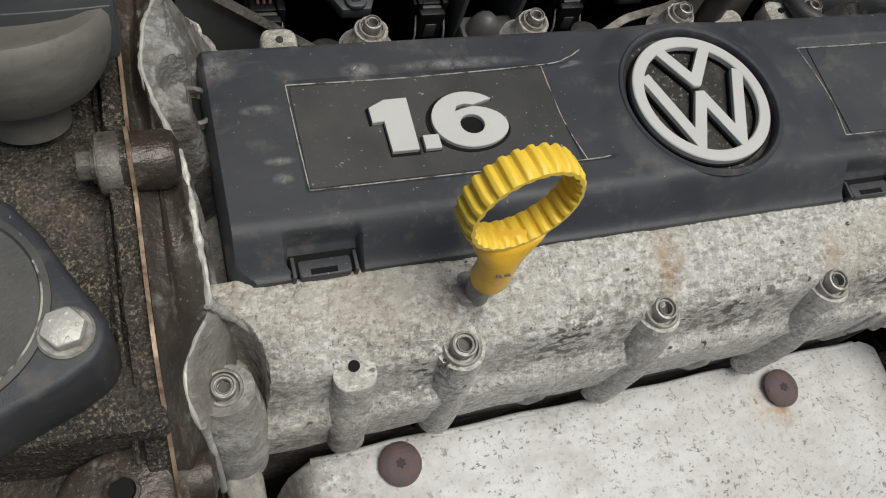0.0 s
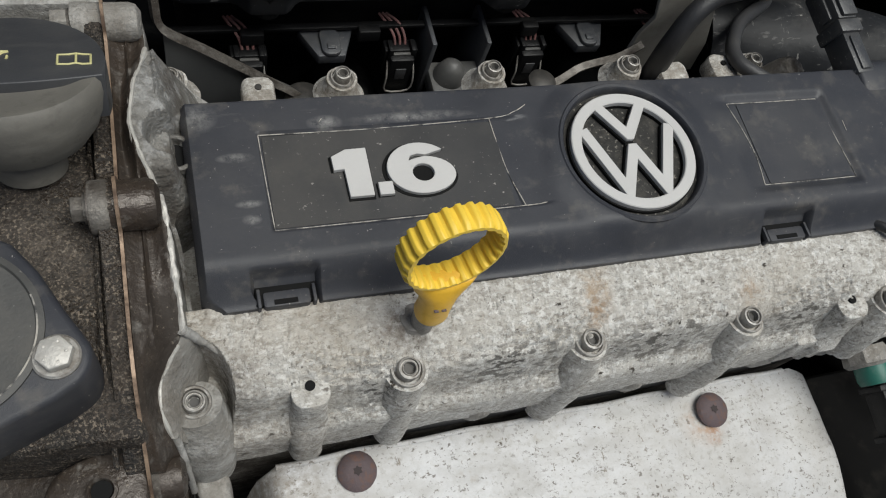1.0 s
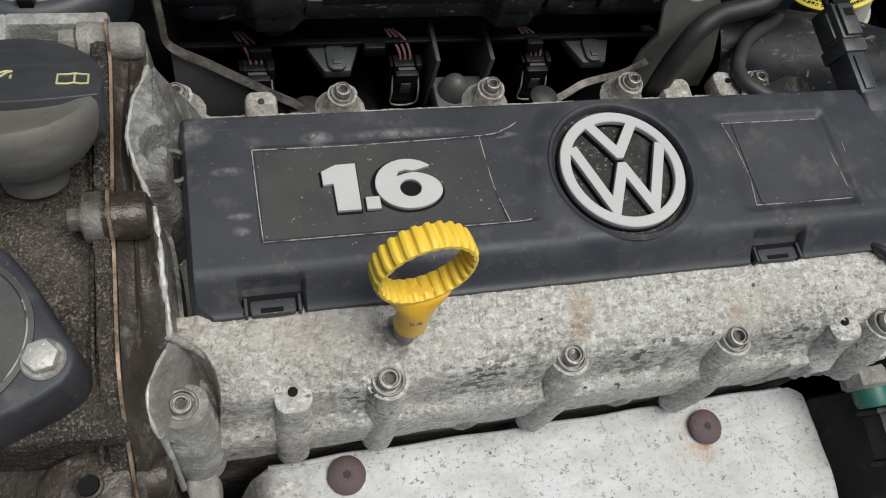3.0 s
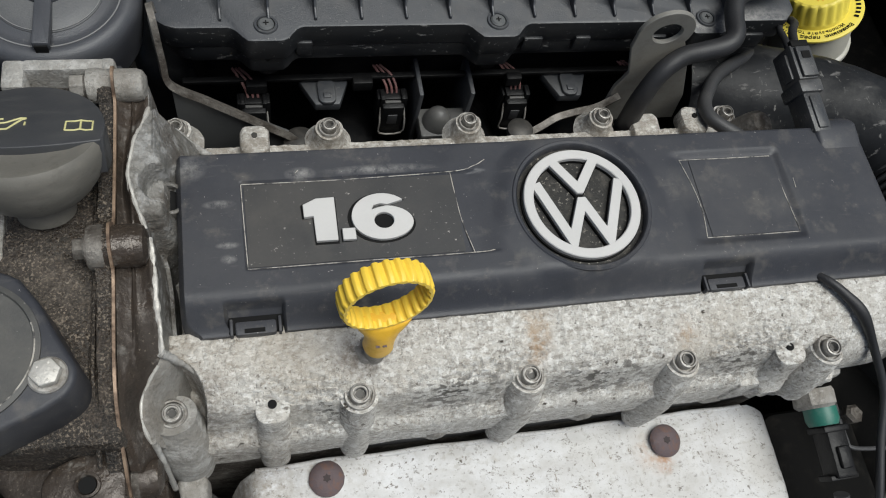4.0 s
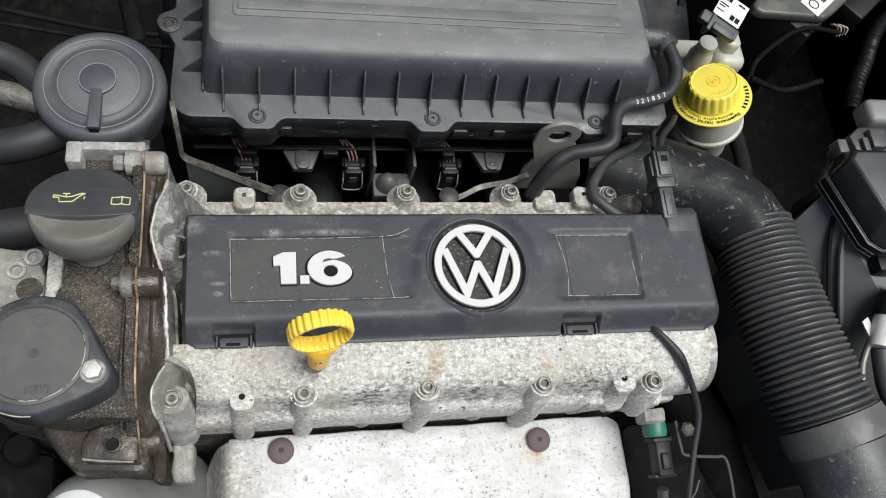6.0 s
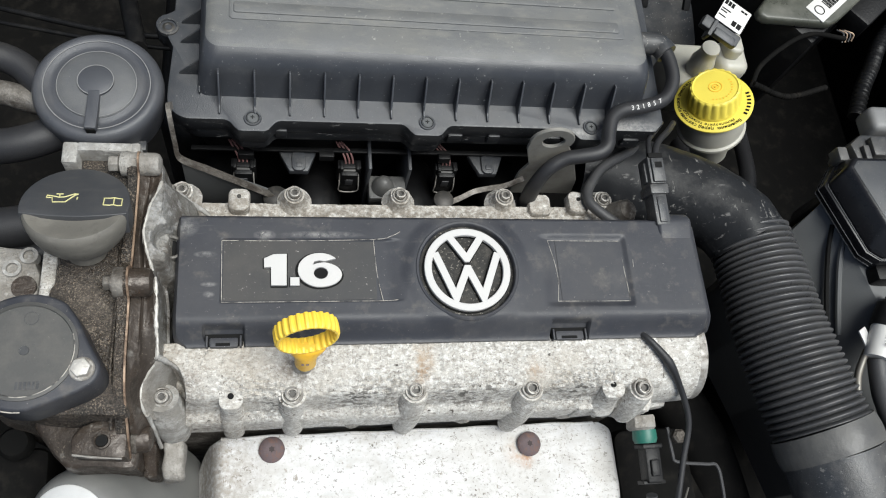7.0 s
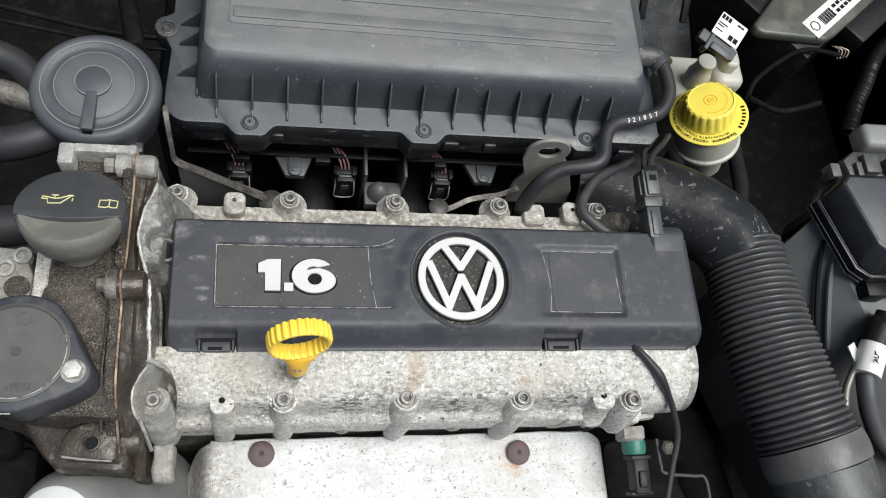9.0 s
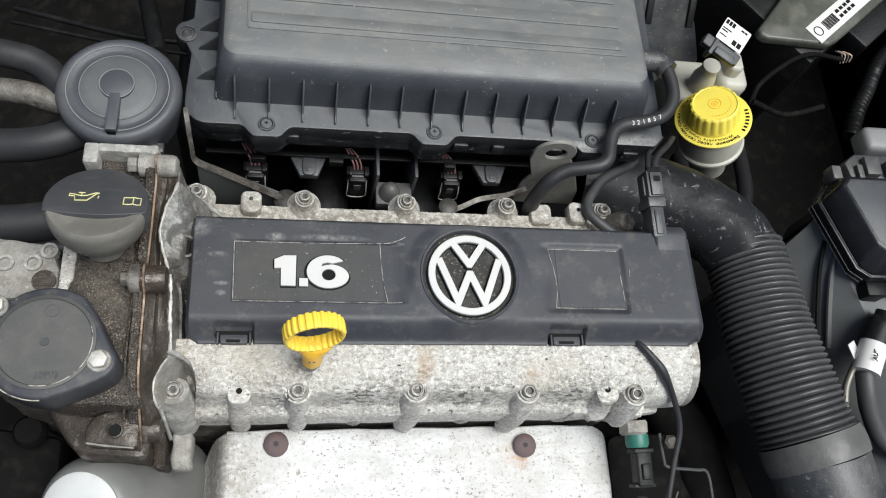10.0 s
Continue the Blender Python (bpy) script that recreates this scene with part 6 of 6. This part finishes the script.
part("cable", tube([(0.474, 0.030, -0.064), (0.465, 0.012, -0.070), (0.4620, -0.005, -0.074)], 0.0030, 10, 5), ZINC, plugc, "worn brown cable")

batt = thing("battery", (0.60, 0.44, -0.25), "grey battery under a translucent cover with a white label", "battery")
BM = Matrix.Translation((0.5675, 0.4230, -0.083)) @ pose(0, 0, 0, 0, 0, 40)
part("case", turned(box(-0.055, -0.025, -0.15, 0.20, 0.12, -0.012, 0.006), BM), DARK, batt)
part("cover", slab([(0.4770, 0.4000), (0.4780, 0.3930), (0.4850, 0.3885), (0.5600, 0.3870), (0.5750, 0.396), (0.680, 0.484), (0.600, 0.56), (0.512, 0.441)], "z", -0.095, -0.083, 0.004, 3), OLIVE, batt, "grey-green translucent cover")
LM = Matrix.Translation((-0.0080, -0.0020, 0)) @ BM
part("label", turned(box(-0.030, -0.0195, -0.0005, 0.075, 0.0045, 0.0010, 0.0002), LM), WHITE, batt, "white printed label")
part("label_ring", turned(hoop([(0.0050, 0), (0.0060, 0), (0.0060, 0.0005), (0.0050, 0.0005)], (-0.020, -0.0075, 0.0010), (0, 0, 1), 24), LM), FLATBLACK, batt, "plain printed ring")
for b in [(-0.008 + 0.0022 * k, -0.014, -0.0070 + 0.0022 * k + 0.0004 * (k % 2), -0.002) for k in range(11)] + [(0.020 + 0.008 * k, -0.013 + 0.007 * j, 0.0255 + 0.008 * k, -0.009 + 0.007 * j) for k in range(4) for j in range(2)]:
    part("label_bar", turned(box(b[0], b[1], 0.0010, b[2], b[3], 0.0015, 0), LM), FLATBLACK, batt, "black printed bar")
part("lid", turned(box(0.010, -0.052, -0.03, 0.20, -0.0215, -0.003, 0.004), BM), DARK, batt)
wires = thing("wire_bundle", (0.63, 0.42, -0.20), "thin orange and black wires from the battery", "cable")
for k in range(4):
    part("wire", tube([(0.572 + 0.003 * k, 0.386, -0.092), (0.577 + 0.004 * k, 0.380, -0.090), (0.576 + 0.004 * k, 0.372 + 0.001 * k, -0.095)], 0.0009, 8, 5), COPPER if k % 2 else RUBBER, wires)
part("loop", tube([(0.575, 0.372, -0.088), (0.53, 0.375, -0.09), (0.480, 0.345, -0.10), (0.465, 0.320, -0.11)], 0.0026, 10, 8), BAY, wires, "black cable")
part("loop", tube([(0.462, 0.318, -0.10), (0.50, 0.308, -0.105), (0.545, 0.318, -0.10)], 0.0030, 10, 30, lambda s, L: 0.0030 + 0.0004 * math.sin(s * 2600)), BAY, wires, "corrugated black cable")
conv = thing("corrugated_conduit", (0.59, 0.30, -0.20), "black corrugated cable conduit beside the battery", "cable")
part("sleeve", tube([(0.70, 0.435, -0.085), (0.6330, 0.3870, -0.09), (0.5945, 0.3345, -0.09), (0.5775, 0.3100, -0.09), (0.5640, 0.2800, -0.095)], 0.011, 20, 40, lambda s, L: 0.0072 + 0.0011 * math.sin(2 * math.pi * s / 0.0055)), DARK, conv)

# ---- breather valve ----
pcv = thing("breather_valve", (-0.134, 0.219, -0.06), "round black plastic crankcase breather valve", "valve")
PX, PY = -0.1335, 0.2190
part("drum", lathe([(0.040, -0.034), (0.0425, -0.022), (0.0440, -0.010), (0.0440, -0.005), (0.0432, -0.002), (0.0410, 0.0003), (0.0385, 0.0012), (0.0360, 0.0006), (0.0330, -0.0012), (0.0295, -0.0014), (0.0268, 0.0002)], (PX, PY, 0.0), (-0.02, -0.03, 1), 72), PCVMAT, pcv)
part("plate", lathe([(0.0275, -0.004), (0.0270, 0.0006), (0.0258, 0.0016), (0.0200, 0.0030), (0.0128, 0.0040), (0.0001, 0.0042)], (PX, PY, 0.0), (-0.02, -0.03, 1), 64), PCVTOP, pcv, "dusty pale middle plate")
part("hub", lathe([(0.0120, 0.002), (0.0120, 0.0056), (0.0110, 0.0062), (0.0001, 0.0058)], (PX, PY, 0.0), (-0.02, -0.03, 1), 48), PCVMAT, pcv)
part("bar", turned(slab(rrect(-0.0040, -0.0385, 0.0040, -0.0080, 0.001), "z", 0.001, 0.0062, 0.0012), Matrix.Translation((PX, PY, 0.0)) @ pose(0, 0, 0, 0, 0, -1)), PCVMAT, pcv)
part("bar_end", turned(box(-0.0030, -0.0392, -0.002, 0.0030, -0.0380, 0.0045, 0.0003), Matrix.Translation((PX, PY, 0.0)) @ pose(0, 0, 0, 0, 0, -1)), FLATBLACK, pcv)
part("tab", box(PX - 0.036, PY - 0.032, -0.026, PX - 0.026, PY - 0.026, -0.022, 0.001), BOX, pcv)
part("tab", box(PX + 0.020, PY - 0.040, -0.026, PX + 0.032, PY - 0.032, -0.020, 0.001), BOX, pcv)
part("ring_line", hoop([(0.0352, 0), (0.0358, 0), (0.0358, 0.0004), (0.0352, 0.0004)], (PX, PY, 0.0005), (-0.02, -0.03, 1), 64), LIGHTGREY, pcv, "scuffed pale ring")

part("ring_line", hoop([(0.0262, 0), (0.0266, 0), (0.0266, 0.0004), (0.0262, 0.0004)], (PX, PY, 0.0012), (-0.02, -0.03, 1), 64), LIGHTGREY, pcv, "scuffed pale ring")
part("ring_line", hoop([(0.0116, 0), (0.0121, 0), (0.0121, 0.0004), (0.0116, 0.0004)], (PX, PY, 0.0058), (-0.02, -0.03, 1), 48), LIGHTGREY, pcv, "scuffed pale ring")
# ---- hoses beside the valve ----
def rubber_hose(pts, r, label, mat=None, name="hose_piece"):
    h = thing("coolant_hose", tuple(min(p[i] for p in pts) if i == 2 else pts[0][i] for i in range(3)), label, "hose")
    part(name, tube(pts, r, 20, 8), mat or HOSEBLACK, h)
    return h


rubber_hose([(-0.28, 0.265, -0.025), (-0.22, 0.257, -0.022), (-0.195, 0.250, -0.024), (-0.176, 0.232, -0.026)], 0.0105, "black rubber hose leading to the breather valve", HOSEBLACK)
rubber_hose([(-0.30, 0.236, -0.04), (-0.215, 0.230, -0.030), (-0.178, 0.222, -0.032)], 0.0090, "grit-covered grey pipe leading to the breather valve", ALUDARK)
rubber_hose([(-0.30, 0.190, -0.05), (-0.215, 0.186, -0.035), (-0.185, 0.188, -0.030), (-0.160, 0.198, -0.028)], 0.0125, "matt black rubber hose curving below the breather valve", HOSEBLACK)
rubber_hose([(-0.32, 0.125, -0.06), (-0.20, 0.128, -0.045), (-0.150, 0.136, -0.04)], 0.0145, "thick black rubber coolant hose beside the timing cover")
rubber_hose([(-0.32, 0.105, -0.07), (-0.20, 0.108, -0.055), (-0.150, 0.118, -0.05)], 0.0085, "thin black rubber coolant hose beside the timing cover")
rubber_hose([(-0.150, 0.40, -0.06), (-0.128, 0.33, -0.03), (-0.112, 0.262, -0.015)], 0.0070, "black plastic rod behind the breather valve", DARK)
rubber_hose([(-0.25, 0.36, -0.10), (-0.15, 0.325, -0.08), (-0.08, 0.315, -0.07)], 0.0025, "thin dark brake line on the bulkhead side", DARK)
rubber_hose([(-0.25, 0.345, -0.10), (-0.15, 0.315, -0.08), (-0.08, 0.302, -0.07)], 0.0018, "thin dark brake line below another", DARK)
blk = thing("pulley_bracket", (-0.20, -0.02, -0.20), "black bracket with a bolt beside the timing cover", "bracket")
part("arm", slab([(-0.24, -0.10), (-0.165, -0.10), (-0.168, -0.012), (-0.24, 0.0)], "z", -0.20, -0.115, 0.006), BAY, blk)
part("bolt_head", lathe([(0.0115, 0), (0.0115, 0.006), (0.009, 0.010), (0.004, 0.010)], (-0.187, -0.010, -0.105), (0, 0, 1), 24), BAY, blk)

# ---- sensor and cable in front ----
sensor = thing("temperature_sensor", (0.264, -0.035, -0.09), "black connector on a green-collared sensor", "sensor")
SW = (0.02, -1, -0.14)
part("fitting", lumpy(lathe([(0.0105, 0.0), (0.0115, 0.002), (0.0115, 0.009), (0.0095, 0.011)], (0.2615, -0.0155, -0.066), SW, 8), 0.0005, 300), ALUGREY, sensor, "pale metal hexagon fitting")
part("collar", lathe([(0.0090, 0.0), (0.0092, 0.007), (0.0080, 0.010)], (0.2640, -0.0260, -0.0680), SW, 28), GREEN, sensor, "dull green plastic collar")
part("connector", oriented(join(box(-0.0062, -0.031, -0.008, 0.0062, -0.004, 0.006, 0.0015), box(-0.0080, -0.006, -0.009, 0.0080, -0.0025, 0.007, 0.0008), box(-0.0035, -0.026, 0.005, 0.0035, -0.014, 0.0085, 0.001), box(-0.0090, -0.032, -0.0085, 0.0090, -0.029, 0.003, 0.0006)), (0.2665, -0.0340, -0.0690), 8, 0, 1), DARK, sensor)
part("cable", tube([(0.2665, -0.073, -0.078), (0.2680, -0.085, -0.085), (0.272, -0.11, -0.10)], 0.0042, 12, 5), RUBBER, sensor)
part("thin_wire", tube([(0.270, -0.088, -0.086), (0.280, -0.088, -0.082), (0.289, -0.080, -0.075), (0.292, -0.070, -0.068)], 0.0007, 6, 5), ZINC, sensor, "thin bare wire")
part("mount_block", lumpy(cut(join(box(0.238, -0.0165, -0.070, 0.261, -0.006, -0.040, 0.003), box(0.226, -0.0135, -0.080, 0.250, -0.002, -0.060, 0.003)), 0.004), 0.0018, 190), ALU, housing)
fc = thing("knock_cable", (0.285, 0.0, -0.10), "black rubber cable running over the housing end", "cable")
part("cable", tube([(0.2440, 0.040, -0.018), (0.2500, 0.0300, -0.0090), (0.2580, 0.0200, -0.0085), (0.2670, 0.0090, -0.0125), (0.2830, -0.0090, -0.033), (0.2900, -0.0270, -0.046), (0.2870, -0.0500, -0.058), (0.2830, -0.075, -0.068), (0.280, -0.10, -0.08)], 0.0028, 14, 8, lambda s, L: 0.0023 + 0.0010 * math.exp(-((s - 0.040) / 0.014) ** 2)), HOSEBLACK, fc)
clipb = thing("wire_clip", (0.33, -0.06, -0.20), "bent steel wire bracket near the sensor", "bracket")
part("wire", tube([(0.300, -0.020, -0.10), (0.303, -0.040, -0.105), (0.306, -0.047, -0.105), (0.330, -0.050, -0.105), (0.3400, -0.052, -0.105), (0.3440, -0.070, -0.110), (0.347, -0.10, -0.12)], 0.0014, 8, 5), RUBBER, clipb)
part("nut", lathe([(0.006, 0), (0.006, 0.005), (0.004, 0.007)], (0.307, -0.028, -0.10), (0, 0, 1), 6), ALUDARK, clipb)
ctank = thing("thermostat_housing", (0.30, -0.06, -0.30), "black plastic thermostat housing in the shade", "engine part")
part("body", slab(rrect(0.262, -0.12, 0.330, -0.015, 0.012), "z", -0.26, -0.125, 0.008), BAY, ctank)
part("neck", lathe([(0.030, 0.0), (0.030, 0.03), (0.024, 0.036)], (0.345, -0.065, -0.19), (0, 0, 1), 28), BAY, ctank)
# hoses deep in the bay between reservoir and fuse box
rubber_hose([(0.47, 0.34, -0.26), (0.465, 0.25, -0.24), (0.490, 0.19, -0.25), (0.520, 0.14, -0.28)], 0.018, "dark rubber hose deep in the bay below the reservoir")
rubber_hose([(0.54, 0.36, -0.25), (0.515, 0.27, -0.22), (0.49, 0.22, -0.22), (0.485, 0.17, -0.24)], 0.009, "thin dark rubber hose deep in the bay")
